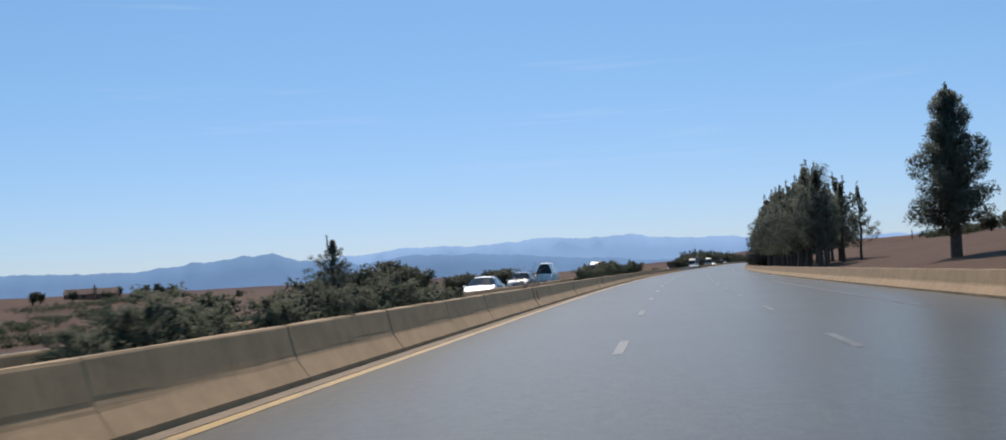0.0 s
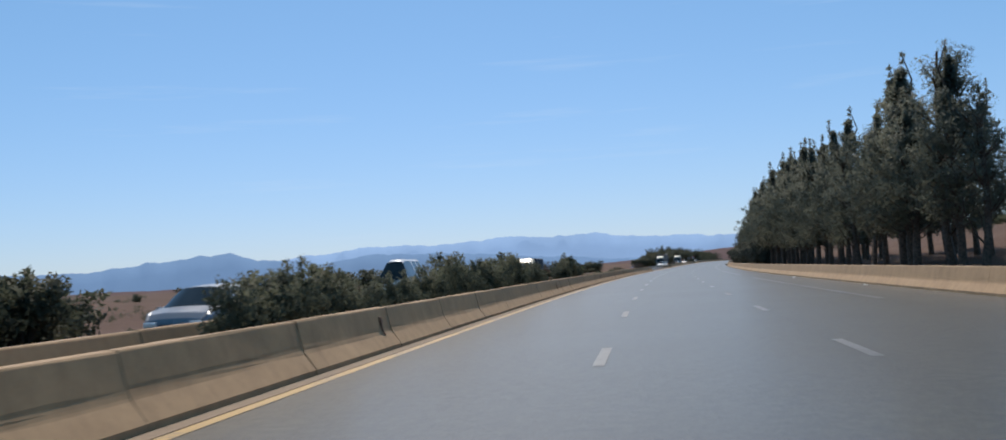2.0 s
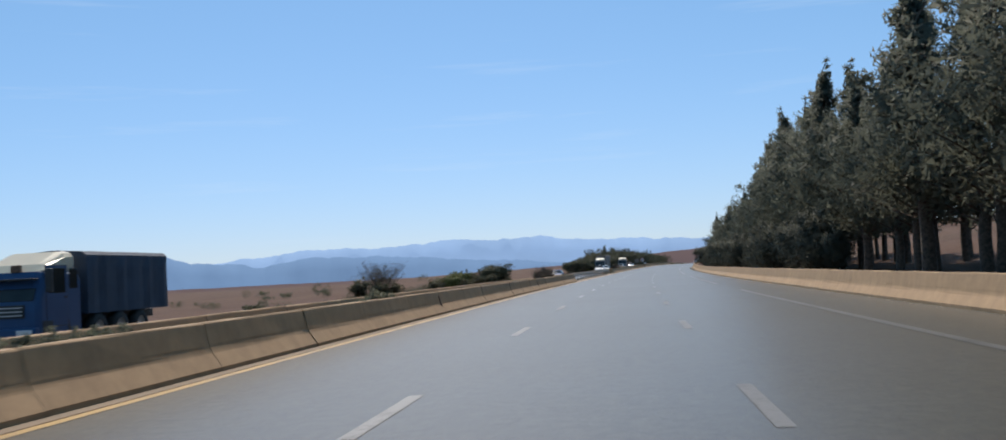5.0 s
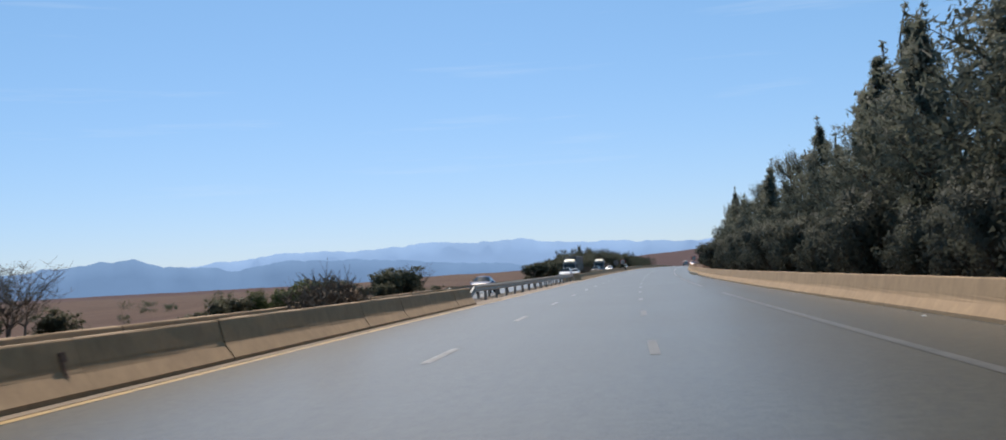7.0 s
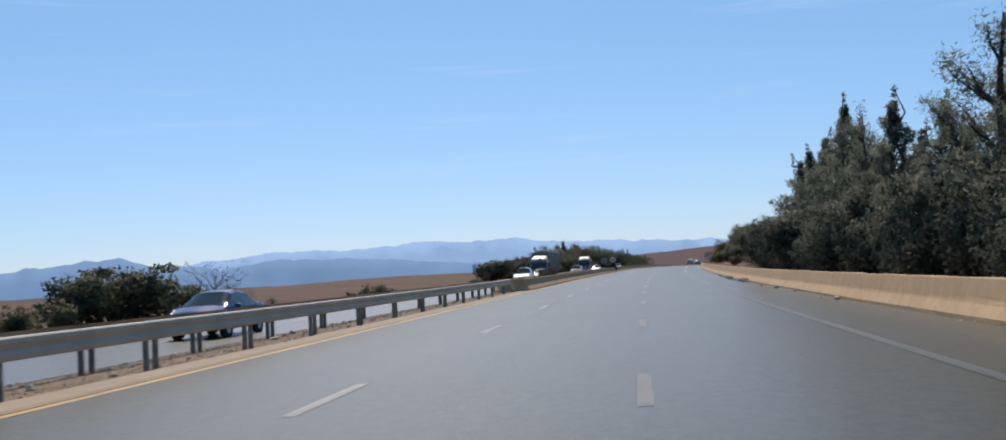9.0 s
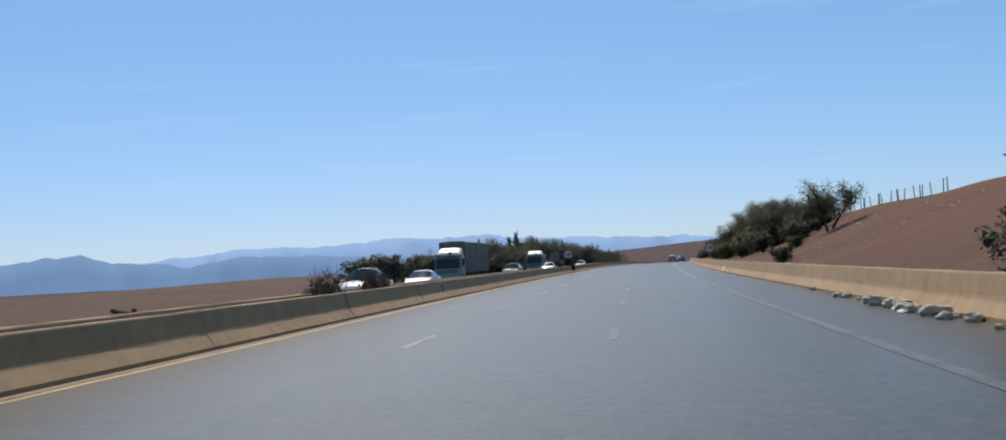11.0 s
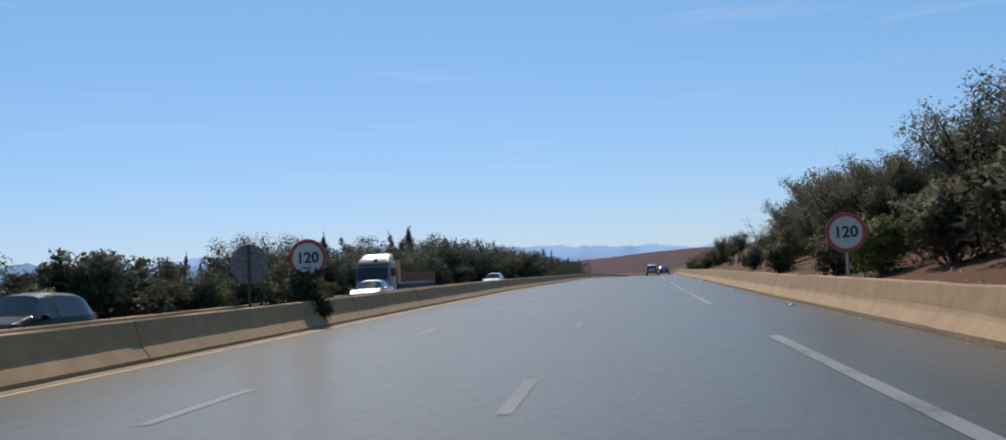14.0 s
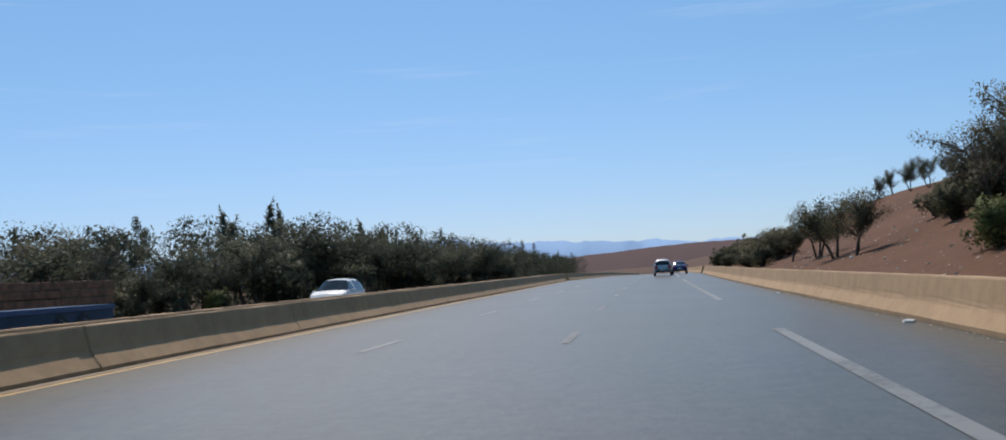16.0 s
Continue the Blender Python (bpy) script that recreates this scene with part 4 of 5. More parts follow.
# ---- trees on the cut bank ----
for s, u, top, w in ((405.6, 23.5, 7.2, 1.0), (420.5, 21, 5.6, 1.0), (433.3, 24.5, 6.7, 1.0), (424.7, 24.5, 6.3, 0.9), (439, 28, 7.6, 0.9), (430.5, 27.5, 6.8, 0.8), (413.6, 22, 5.0, 0.9), (426.5, 22, 5.4, 1.0), (444, 23, 6.2, 1.0), (415, 24, 6.4, 1.0), (424, 20.5, 6.6, 1.0), (428, 21.5, 6.6, 1.0), (430, 20.5, 6.4, 0.9), (434, 23.5, 6.8, 1.0), (441, 17.5, 4.6, 1.0), (448, 20, 5.4, 0.9),
                     (452, 18, 4.2, 0.9), (457, 24, 6.6, 1.0), (459, 16.6, 3.3, 0.9), (465.5, 20, 4.6, 0.9), (468, 24, 6.4, 0.9), (475, 20.5, 5.2, 0.9), (483, 20, 4.9, 0.8), (488, 24, 7.0, 0.9), 
                     (509, 17.8, 4.2, 0.85), (523, 17.4, 3.3, 0.9), (547, 19, 3.8, 1.1), (535, 17.8, 3.4, 1.1), (560, 20, 3.9, 1.1), (575, 19, 3.6, 1.2), (590, 20, 3.5, 1.2), (504.4, 18.0, 4.2, 0.9), (516, 18.0, 4.2, 0.9), (533, 28.5, 7.9, 0.8), (541, 29, 8.4, 0.7), (549, 29.3, 8.2, 0.7), (556, 29.6, 8.2, 0.7),
                     (501, 25.5, 8.2, 0.9), (507, 26.5, 7.4, 0.9), (526.5, 28.2, 7.6, 0.7), (437, 21.5, 7.0, 1.0), (441, 22.5, 7.4, 1.0), (480, 22, 7.5, 1.0), (489, 21.5, 6.4, 0.9), (447, 21, 6.0, 1.0), (453, 22.5, 6.2, 1.1), (461, 22, 6.5, 1.2), (472, 22.5, 7.4, 1.1), (467, 21, 6.9, 1.0), (509, 24.5, 5.8, 0.9), (505.5, 24, 6.4, 0.9), (501.5, 23.8, 7.3, 1.0)):
    g = zg(s, u)
    plant(R1.choice(ROUND), s, u, g, top - g, any_turn(), w, "trees on the cut bank")
for s, u, h, fresh in ((409.7, 21.5, 1.9, 0), (418.2, 24, 1.4, 0), (421, 18.2, 2.2, 0), (434.5, 18.8, 2.4, 0), (406, 20.5, 2.2, 0), (397, 19.5, 1.2, 0), (412, 18.5, 2.0, 0), (418, 17, 1.8, 0), (432, 16.4, 2.0, 1), (438, 16, 1.9, 0), (446, 17.5, 2.2, 1), (455, 16, 1.9, 0), (463, 17.5, 2.3, 1), (471, 16.4, 1.8, 0), (470, 18, 2.2, 0),
                       (484.4, 18.2, 1.5, 1), (479, 18.4, 1.9, 1), (530, 16.2, 1.8, 0), (540, 16.2, 1.9, 0), (552, 16.5, 2.0, 0), (385, 17, 0.9, 0), (376, 16, 1.2, 0), (508, 22.6, 1.5, 0), (505, 22.4, 1.8, 0), (511.5, 24.4, 1.4, 0), (515, 26, 1.2, 0), (502, 21.8, 1.7, 0), (500, 22.8, 2.0, 0), (504, 24.4, 1.9, 0), (424, 18.5, 2.8, 0), (428, 17.5, 2.6, 0), (443, 19, 3.0, 0)):
    plant(R1.choice(BUSH_F if fresh else BUSH_O), s, u, zg(s, u), h, any_turn(), 1.1, "shrubs on the cut bank")
for i in range(28):
    s = R1.uniform(418, 500)
    u = R1.uniform(18.5, 26) if s < 470 else R1.uniform(22.5, 27)
    plant(R1.choice(BUSH_O), s, u, zg(s, u), R1.uniform(1.4, 2.8) * (1 if s < 485 else 0.75), any_turn(), R1.uniform(1.1, 1.5), "shrubs on the cut bank")
for i in range(16):
    s, u = R1.uniform(522, 600), R1.uniform(15.2, 19)
    plant(R1.choice(BUSH_O), s, u, zg(s, u), R1.uniform(1.2, 2.6), any_turn(), R1.uniform(1.0, 1.4), "shrubs on the cut bank")
for s, u, top in ((503, 24.5, 7.1), (507, 25.5, 6.9), (504, 23, 6.2), (511, 25.5, 6.3), (499, 22.5, 6.2), (475, 17, 4.4), (488, 21, 6.2), (486, 25, 8.9), (480, 24.5, 8.9), (492, 24, 8.6), (472, 25.5, 8.7), (466, 26, 8.5), (497, 26, 8.8), (489, 26.5, 9.2), (483, 26, 9.1), (495, 25, 8.6)):
    plant(R1.choice(BARE), s, u, zg(s, u), top - zg(s, u), any_turn(), 1.0, "bare trees on the bank")

# ---- guard rails where the wall is open ----
def box(bm, c, size, bevel=0.0, m=None):
    r = bmesh.ops.create_cube(bm, size=1, matrix=(m or Matrix()) @ Matrix.Translation(c) @ Matrix.Diagonal((*size, 1)))
    if bevel:
        edges = list({e for v in r["verts"] for e in v.link_edges})
        bmesh.ops.bevel(bm, geom=edges, offset=bevel, segments=2, profile=0.6, affect="EDGES")


W_BEAM = [(-0.03, 0.752), (0.035, 0.748), (0.055, 0.725), (0.06, 0.66), (0.025, 0.61), (0.02, 0.59), (0.025, 0.57), (0.06, 0.52), (0.055, 0.46), (0.03, 0.435), (0.0, 0.43)]


def beam_mesh(length, z0=0.0, z1=0.0):
    v, f, n = [], [], len(W_BEAM)
    for back in (0.0, -0.006):
        for k in range(2):
            for x, z in W_BEAM:
                v.append((x + back, length * k, z + (z0, z1)[k]))
    for j in range(n - 1):
        f.append((j, j + 1, n + j + 1, n + j))
        f.append((2 * n + j, 3 * n + j, 3 * n + j + 1, 2 * n + j + 1))
    f += [(0, n, 3 * n, 2 * n), (n - 1, 3 * n - 1, 4 * n - 1, 2 * n - 1)]
    return v, f


def guard_rail(length=4.5, z0=0.0, z1=0.0, posts=True):
    thing = new("guard_rail")
    v, f = beam_mesh(length + 0.12, z0, z1)
    link_mesh("beam", v, f, M["zinc"], thing)
    if posts:
        for y in (2.05, 2.4):
            bm = bmesh.new()
            box(bm, (-0.07, y, 0.18), (0.08, 0.010, 0.92))
            box(bm, (-0.11, y + 0.02, 0.18), (0.010, 0.05, 0.92))
            box(bm, (-0.03, y + 0.02, 0.18), (0.010, 0.05, 0.92))
            part("post", bm, M["zinc_dark"], thing)
        bm = bmesh.new()
        box(bm, (0.0, 2.23, 0.59), (0.03, 0.5, 0.12), 0.006)
        part("spacer", bm, M["zinc_dark"], thing)
    return tagged(thing, "weathered steel guard rail length on paired posts", "guard rail", "guard rails in the median gap")


proto = guard_rail()
first = True
for u, turn in ((-1.22, 0), (-2.42, 180)):
    for k in range(1, 16):
        s = (245.0 if turn == 0 else 244.8) + 4.5 * k
        m = put(s if turn == 0 else s + 4.5, u, 0.045, turn)
        if first:
            proto.matrix_basis, first = m, False
        else:
            copy_thing(proto, m)
for u, turn, s, length, a, b, kind in (
        (-1.22, 0, 247.4, 2.0, 0.0, 0.0, "straight"), (-2.42, 180, 249.3, 2.0, 0.0, 0.0, "straight"), (-1.22, 0, 244.9, 2.5, -0.62, 0.0, "dip"), (-2.42, 180, 247.3, 2.4, 0.0, -0.62, "dip"),
        (-1.22, 0, 317.0, 2.3, 0.0, -0.62, "dip"), (-2.42, 180, 319.2, 2.3, -0.62, 0.0, "dip")):
    e = guard_rail(length, a, b, False)
    e.matrix_basis = put(s, u, 0.045, turn)
    tagged(e, "weathered steel guard rail end dipping to the ground" if kind == "dip" else "short weathered steel guard rail length")

# ---- rusty strap brackets on the median wall ----
def strap():
    """A small plate with a bent strap hanging from it, both following the slope of the wall."""
    def out(z):
        return 0.182 - float(np.interp(z, [q[1] for q in PROFILE[1:9]], [q[0] for q in PROFILE[1:9]]))

    thing = new("wall_bracket")
    for name, zs, half, y0 in (("plate", (0.60, 0.555, 0.51, 0.47), 0.075, 0.0), ("strap", (0.56, 0.50, 0.44, 0.39, 0.35, 0.31, 0.27), 0.026, -0.045)):
        bm = bmesh.new()
        rows = [[bm.verts.new((out(z) + dx, y0 + k * half + 0.02 * math.sin(9 * z), z)) for dx, k in ((-0.01, -1), (0.022, -1), (0.022, 1), (-0.01, 1))] for z in zs]
        for a, b in zip(rows, rows[1:]):
            for q in range(4):
                bm.faces.new((a[q], a[(q + 1) % 4], b[(q + 1) % 4], b[q]))
        bm.faces.new(rows[0][::-1])
        bm.faces.new(rows[-1])
        bmesh.ops.recalc_face_normals(bm, faces=bm.faces)
        part(name, bm, M["rust"], thing)
    return tagged(thing, "rusty iron bracket fixed to the concrete wall", "bracket", "wall brackets")


pr = strap()
for i, s in enumerate((38.8, 5.3, 72.3, 105.8, 139.3, 172.8, 207.5, 353.6, 389.2)):
    m = put(s, -0.532, 0.0)
    if i == 0:
        pr.matrix_basis = m
    else:
        copy_thing(pr, m)

# ---- speed limit signs ----
M["sign_white"] = plain("dusty_white_sign_face", (0.62, 0.60, 0.57), 0.5, 0, 0.06, 2)
M["sign_red"] = plain("faded_red_sign_rim", (0.50, 0.06, 0.045), 0.5, 0, 0.15, 2)
M["sign_black"] = plain("black_sign_figures", (0.03, 0.03, 0.035), 0.5, 0, 0.1, 2)


def disc(bm, r, y, depth, n=48):
    bmesh.ops.create_cone(bm, cap_ends=True, segments=n, radius1=r, radius2=r, depth=depth, matrix=Matrix.Translation((0, y, 0)) @ Matrix.Rotation(radians(90), 4, "X"))


def ring(bm, r0, r1, y, depth, n=48):
    vs = []
    for k in range(n):
        a = 2 * math.pi * k / n
        vs.append([bm.verts.new((r * math.cos(a), yy, r * math.sin(a))) for r, yy in ((r0, y), (r1, y), (r1, y + depth), (r0, y + depth))])
    for k in range(n):
        a, b = vs[k], vs[(k + 1) % n]
        for j in range(4):
            bm.faces.new((a[j], b[j], b[(j + 1) % 4], a[(j + 1) % 4]))


def figures(text, size, material, parent):
    cu = bpy.data.curves.new("figures", "FONT")
    cu.body, cu.size, cu.align_x, cu.align_y, cu.extrude, cu.offset = text, size, "CENTER", "CENTER", 0.002, 0.012
    tmp = new("figures_curve", cu)
    me = bpy.data.meshes.new_from_object(tmp.evaluated_get(bpy.context.evaluated_depsgraph_get()))
    bpy.data.objects.remove(tmp)
    me.materials.clear()
    me.materials.append(material)
    ob = new("figures", me)
    ob.parent = parent
    ob.matrix_basis = Matrix.Translation((0, -0.022, 0)) @ Matrix.Rotation(radians(90), 4, "X")
    return ob


def speed_sign(s, u, z, zc, r=0.55, turn=0.0, back_only=False):
    thing = new("speed_sign" if not back_only else "road_sign")
    face = Matrix.Translation((0, 0, zc))
    bm = bmesh.new()
    disc(bm, r, 0.0, 0.02)
    plate = part("plate", bm, M["sign_white"] if not back_only else M["zinc_dark"], thing)
    plate.matrix_basis = face
    if not back_only:
        bm = bmesh.new()
        ring(bm, r * 0.80, r * 0.995, -0.018, 0.012)
        part("rim", bm, M["sign_red"], plate, "faded red rim")
        figures("120", r * 0.78, M["sign_black"], plate)["label"] = "black figures 120"
    bm = bmesh.new()
    bmesh.ops.create_cone(bm, cap_ends=True, segments=12, radius1=0.04, radius2=0.04, depth=zc + r + 0.3, matrix=Matrix.Translation((0, 0.05, (zc + r - 0.3) / 2)))
    part("pole", bm, M["post_dark"] if back_only else M["zinc"], thing)
    for dz in (-0.25, 0.25):
        bm = bmesh.new()
        box(bm, (0, 0.03, zc + dz), (0.5, 0.02, 0.04))
        part("clamp", bm, M["zinc_dark"], thing)
    thing.matrix_basis = put(s, u, z, turn)
    return tagged(thing, "round white speed sign with red rim reading 120" if not back_only else "grey back of a round road sign", "road sign")


speed_sign(426.0, 14.15, zg(426, 14.2), 1.78, turn=-4)
speed_sign(425.6, -0.95, -0.05, 2.02, turn=6)
speed_sign(424.6, -2.33, -0.05, 1.92, turn=180, back_only=True)
for s, h in ((425.0, 1.0), (425.8, 0.95)):
    plant(BUSH_O[0], s, -1.2, -0.05, h, any_turn(), 0.8, label="green creeper growing over the median wall")
# hanging creeper, made larger and dark to stand in for sign and shrub shadow
plant(BUSH_L[1], 425.4, -0.58, 0.1, 0.84, 40, 0.7, label="green creeper hanging over the median wall, enlarged to stand in for shadow")

# ---- wire fence on top of the bank ----
fence = tagged(new("wire_fence"), "old wire fence with grey wooden posts on the bank", "fence")
pts = []
for k in range(22):
    s = 392 + 2.2 * k
    u = 30.0 + 0.25 * math.sin(k * 1.7)
    bm = bmesh.new()
    bmesh.ops.create_cone(bm, cap_ends=True, segments=7, radius1=0.05, radius2=0.035, depth=1.35, matrix=Matrix.Translation((0, 0, 0.45)))
    po = part("post", bm, M["twig"], fence)
    po.matrix_basis = put(s, u, zg(s, u), 0, 1, 5 * math.sin(k * 2.3))
    pts.append(Vector(at(s, u, zg(s, u))))
for z in (0.35, 0.65, 0.95):
    v, f = [], []
    tube(v, f, [q + Vector((0, 0, z)) for q in pts], [0.006] * len(pts), 3)
    link_mesh("wire", v, f, M["zinc_dark"], fence)

# ---- litter, rubble and stones along the shoulder ----
def lump(name, size, seed, material, label, category, group):
    rng = random.Random(seed)
    bm = bmesh.new()
    bmesh.ops.create_icosphere(bm, subdivisions=2, radius=0.5)
    for v in bm.verts:
        v.co *= rng.uniform(0.7, 1.15)
        v.co = Vector((v.co.x * size[0], v.co.y * size[1], max(v.co.z, -0.3) * size[2]))
    me = bpy.data.meshes.new(name)
    bm.to_mesh(me)
    bm.free()
    me.materials.append(material)
    return tagged(new(name, me), label, category, group)


R2 = random.Random(5)
for s, u, k in ((369.5, 12.6, 0.3), (425.5, 12.5, 0.32), (427, 12.62, 0.2), (385, 12.65, 0.2), (471.5, 12.7, 0.34), (445, 12.6, 0.18), (332, 12.55, 0.45), (331, 12.4, 0.4), (98, 12.6, 0.3), (121, 12.5, 0.28), (62, 12.6, 0.2), (217, 12.55, 0.15), (404, 12.65, 0.22), (489, 12.6, 0.25)):
    lump("litter", (k * 0.6, k * 0.8, k * 0.3), int(s), M["litter"], "crumpled white litter at the foot of the barrier", "litter", "litter").matrix_basis = put(s, u, 0.03 * k, R2.uniform(0, 360))
for i in range(95):
    s = R2.choice((R2.uniform(285, 345), R2.uniform(314, 336), R2.uniform(314, 336), R2.uniform(316, 332)))
    k = R2.uniform(0.08, 0.26) * (1.5 if 314 < s < 336 else 1)
    lump("rubble", (k, k * 1.3, k * 0.8), 900 + i, M["stone"], "broken piece of pale concrete rubble", "rubble", "rubble at the barrier").matrix_basis = put(s, 12.75 + R2.uniform(-0.25, 0.12), 0.2 * k, R2.uniform(0, 360))
for i in range(70):
    s, u = R2.uniform(385, 540), R2.uniform(14.6, 27)
    k = R2.uniform(0.1, 0.26)
    lump("stone", (k, k * 1.2, k * 0.7), 700 + i, M["litter"] if R2.random() < 0.12 else M["stone"], "pale stone lying on the bank", "stone", "stones on the bank").matrix_basis = put(s, u, ground_z(s, u) + 0.02, R2.uniform(0, 360))
for i in range(40):
    s, u = R2.uniform(243, 321), R2.uniform(-3.3, -0.5)
    k = R2.uniform(0.06, 0.2)
    lump("stone", (k, k * 1.2, k * 0.7), 800 + i, M["stone"], "small stone on the earth median", "stone", "stones in the median").matrix_basis = put(s, u, (-0.02 if u > -2.6 else OPP + 0.1), R2.uniform(0, 360))

def pebbles(name, spots, seed, label):
    """Loose chips too many to count, as one mesh: spots are rows of s, u, height and size."""
    rng = random.Random(seed)
    v, f = [], []
    for s, u, z, k in spots:
        c = Vector(at(s, u, z))
        a0, n0 = rng.uniform(0, 6.28), len(v)
        for j in range(5):
            a = a0 + j * 1.257 + rng.uniform(-0.3, 0.3)
            v.append(tuple(c + Vector((math.cos(a) * k * rng.uniform(0.7, 1.2), math.sin(a) * k * rng.uniform(0.7, 1.2), -0.2 * k))))
        v.append(tuple(c + Vector((rng.uniform(-0.3, 0.3) * k, rng.uniform(-0.3, 0.3) * k, k * rng.uniform(0.5, 0.9)))))
        f += [(n0 + j, n0 + (j + 1) % 5, n0 + 5) for j in range(5)]
    return tagged(link_mesh(name, v, f, M["stone"]), label, "gravel", kind="stuff")


pebbles("median_gravel", [(R2.uniform(240, 325), R2.uniform(-2.7, -0.95), -0.03, R2.choice((0.015, 0.02, 0.03, 0.05))) for i in range(2600)], 41, "loose stones and gravel on the earth median")
pebbles("shoulder_gravel", [(R2.uniform(20, 520), 12.92 - abs(R2.gauss(0, 0.12)), 0.003, R2.choice((0.01, 0.015, 0.025))) for i in range(1500)], 42, "loose grit along the foot of the outer barrier")
pebbles("bank_gravel", [(s, u, ground_z(s, u), R2.choice((0.03, 0.05, 0.09))) for s, u in ((R2.uniform(370, 540), R2.uniform(14.5, 27)) for i in range(1500))], 43, "loose stones scattered on the red-brown bank")

# ---- farmstead on the far ridge ----
M["farm_wall"] = plain("red_brown_farm_wall", (0.24, 0.13, 0.09), 0.9, 0, 0.2, 0.5)
M["farm_roof"] = plain("dull_red_tile_roof", (0.15, 0.085, 0.065), 0.9, 0, 0.25, 0.8)


def farm_house(s, u, length, depth, high, turn):
    thing = new("farm_house")
    bm = bmesh.new()
    box(bm, (0, 0, high / 2 - 0.3), (length, depth, high + 0.6))
    wall = part("wall", bm, M["farm_wall"], thing)
    bm = bmesh.new()
    hx, hy, rise = length / 2 + 0.3, depth / 2 + 0.3, depth * 0.28
    v = [bm.verts.new(p) for p in ((-hx, -hy, high), (hx, -hy, high), (hx, hy, high), (-hx, hy, high), (-hx, 0, high + rise), (hx, 0, high + rise))]
    for q in ((0, 1, 5, 4), (2, 3, 4, 5), (0, 4, 3), (1, 2, 5), (0, 3, 2, 1)):
        bm.faces.new([v[i] for i in q])
    part("roof", bm, M["farm_roof"], thing)
    for k in range(4):
        bm = bmesh.new()
        box(bm, (-length / 2 + length * (k + 0.5) / 4, -depth / 2 - 0.02, high * 0.5), (0.9, 0.08, 1.1))
        part("window", bm, M["glass_dark"], wall, "dark window")
    thing.matrix_basis = put(s, u, ground_z(s, u), turn)
    return tagged(thing, "low red-brown farm house on the far ridge", "house")


M["glass_dark"] = plain("dark_window", (0.03, 0.03, 0.035), 0.3, 0, 0.2, 2)
farm_house(290, -184, 15, 6, 1.3, 25)
for s, u, h in ((276, -180, 3.0), (309, -188, 3.4), (318, -184, 4.0), (324, -183, 4.6), (330, -182, 4.4), (262, -180, 3.4), (256, -178, 3.6), (281, -172, 3.2), (372, -180, 3.6)):
    plant(R1.choice(BUSH_L), s, u, zg(s, u), h, any_turn(), 0.8, "trees round the farm")
plant(COLS_L[0], 286, -180, zg(286, -180), 4.6, 10, 1.3, "trees round the farm", "dark conifer beside the far farm house")
for s, u, h in ((150, 47, 2.8), (157, 48, 2.4), (163, 47, 2.6), (140, 46, 2.2), (132, 47, 2.6)):
    plant(R1.choice(BUSH_O), s, u, zg(s, u), h, any_turn(), 1.2, "bushes on the field ridge")

# ---- vehicles ----
def car_paint(name, col, metal=0.2):
    m = mat(name, 0.35, metal, 0.16)
    f = noise_of(m, coords(m), 1.5, 4)
    base(m, ramp(m, f, [(0.3, tuple(c * 0.9 for c in col)), (0.7, col)]))
    m.node_tree.nodes["Principled BSDF"].inputs["Coat Weight"].default_value = 0.03
    return m


M["glass"] = mat("dark_tinted_car_glass", 0.08, 0, 0.45)
base(M["glass"], ramp(M["glass"], noise_of(M["glass"], coords(M["glass"]), 2), [(0.3, (0.015, 0.018, 0.02)), (0.7, (0.03, 0.034, 0.036))]))
M["rubber"] = plain("black_rubber", (0.02, 0.02, 0.02), 0.8, 0, 0.2, 8)
M["alloy"] = plain("grey_alloy", (0.45, 0.45, 0.46), 0.35, 0.8, 0.1, 6)
M["trim"] = plain("black_plastic_trim", (0.03, 0.03, 0.032), 0.6, 0, 0.2, 5)
M["lamp_clear"] = plain("clear_headlamp", (0.75, 0.77, 0.78), 0.12, 0.3, 0.05, 5)
M["lamp_red"] = plain("red_tail_lamp", (0.35, 0.02, 0.02), 0.2, 0, 0.1, 5)
M["number_plate"] = plain("pale_number_plate", (0.65, 0.65, 0.6), 0.5, 0, 0.08, 5)

SHAPES = {
    "sedan": (4.35, 0.86, 0.93, ((-2.17, 0.62), (-2.12, 0.90), (-1.95, 1.00), (-1.45, 1.05), (-0.85, 1.39), (-0.2, 1.46), (0.4, 1.40), (1.15, 0.99), (1.85, 0.85), (2.1, 0.70), (2.17, 0.52))),
    "hatch": (4.2, 0.88, 1.0, ((-2.1, 0.65), (-2.06, 1.02), (-1.78, 1.46), (-1.3, 1.57), (-0.4, 1.61), (0.35, 1.55), (1.05, 1.08), (1.8, 0.95), (2.03, 0.78), (2.1, 0.55))),
    "van": (4.6, 0.92, 1.08, ((-2.3, 0.6), (-2.27, 1.1), (-2.12, 1.72), (-1.6, 1.86), (0.2, 1.88), (0.75, 1.78), (1.5, 1.15), (2.05, 1.02), (2.25, 0.8), (2.3, 0.55))),
    "minibus": (5.6, 1.0, 1.25, ((-2.8, 0.6), (-2.78, 1.3), (-2.7, 2.35), (-2.3, 2.5), (1.3, 2.5), (1.7, 2.38), (2.35, 1.35), (2.65, 1.1), (2.78, 0.8), (2.8, 0.55))),
    "pickup": (5.1, 0.9, 1.08, ((-2.55, 0.6), (-2.53, 1.06), (-0.75, 1.08), (-0.62, 1.66), (-0.2, 1.73), (0.4, 1.70), (1.15, 1.12), (2.1, 1.02), (2.45, 0.85), (2.55, 0.55))),
}


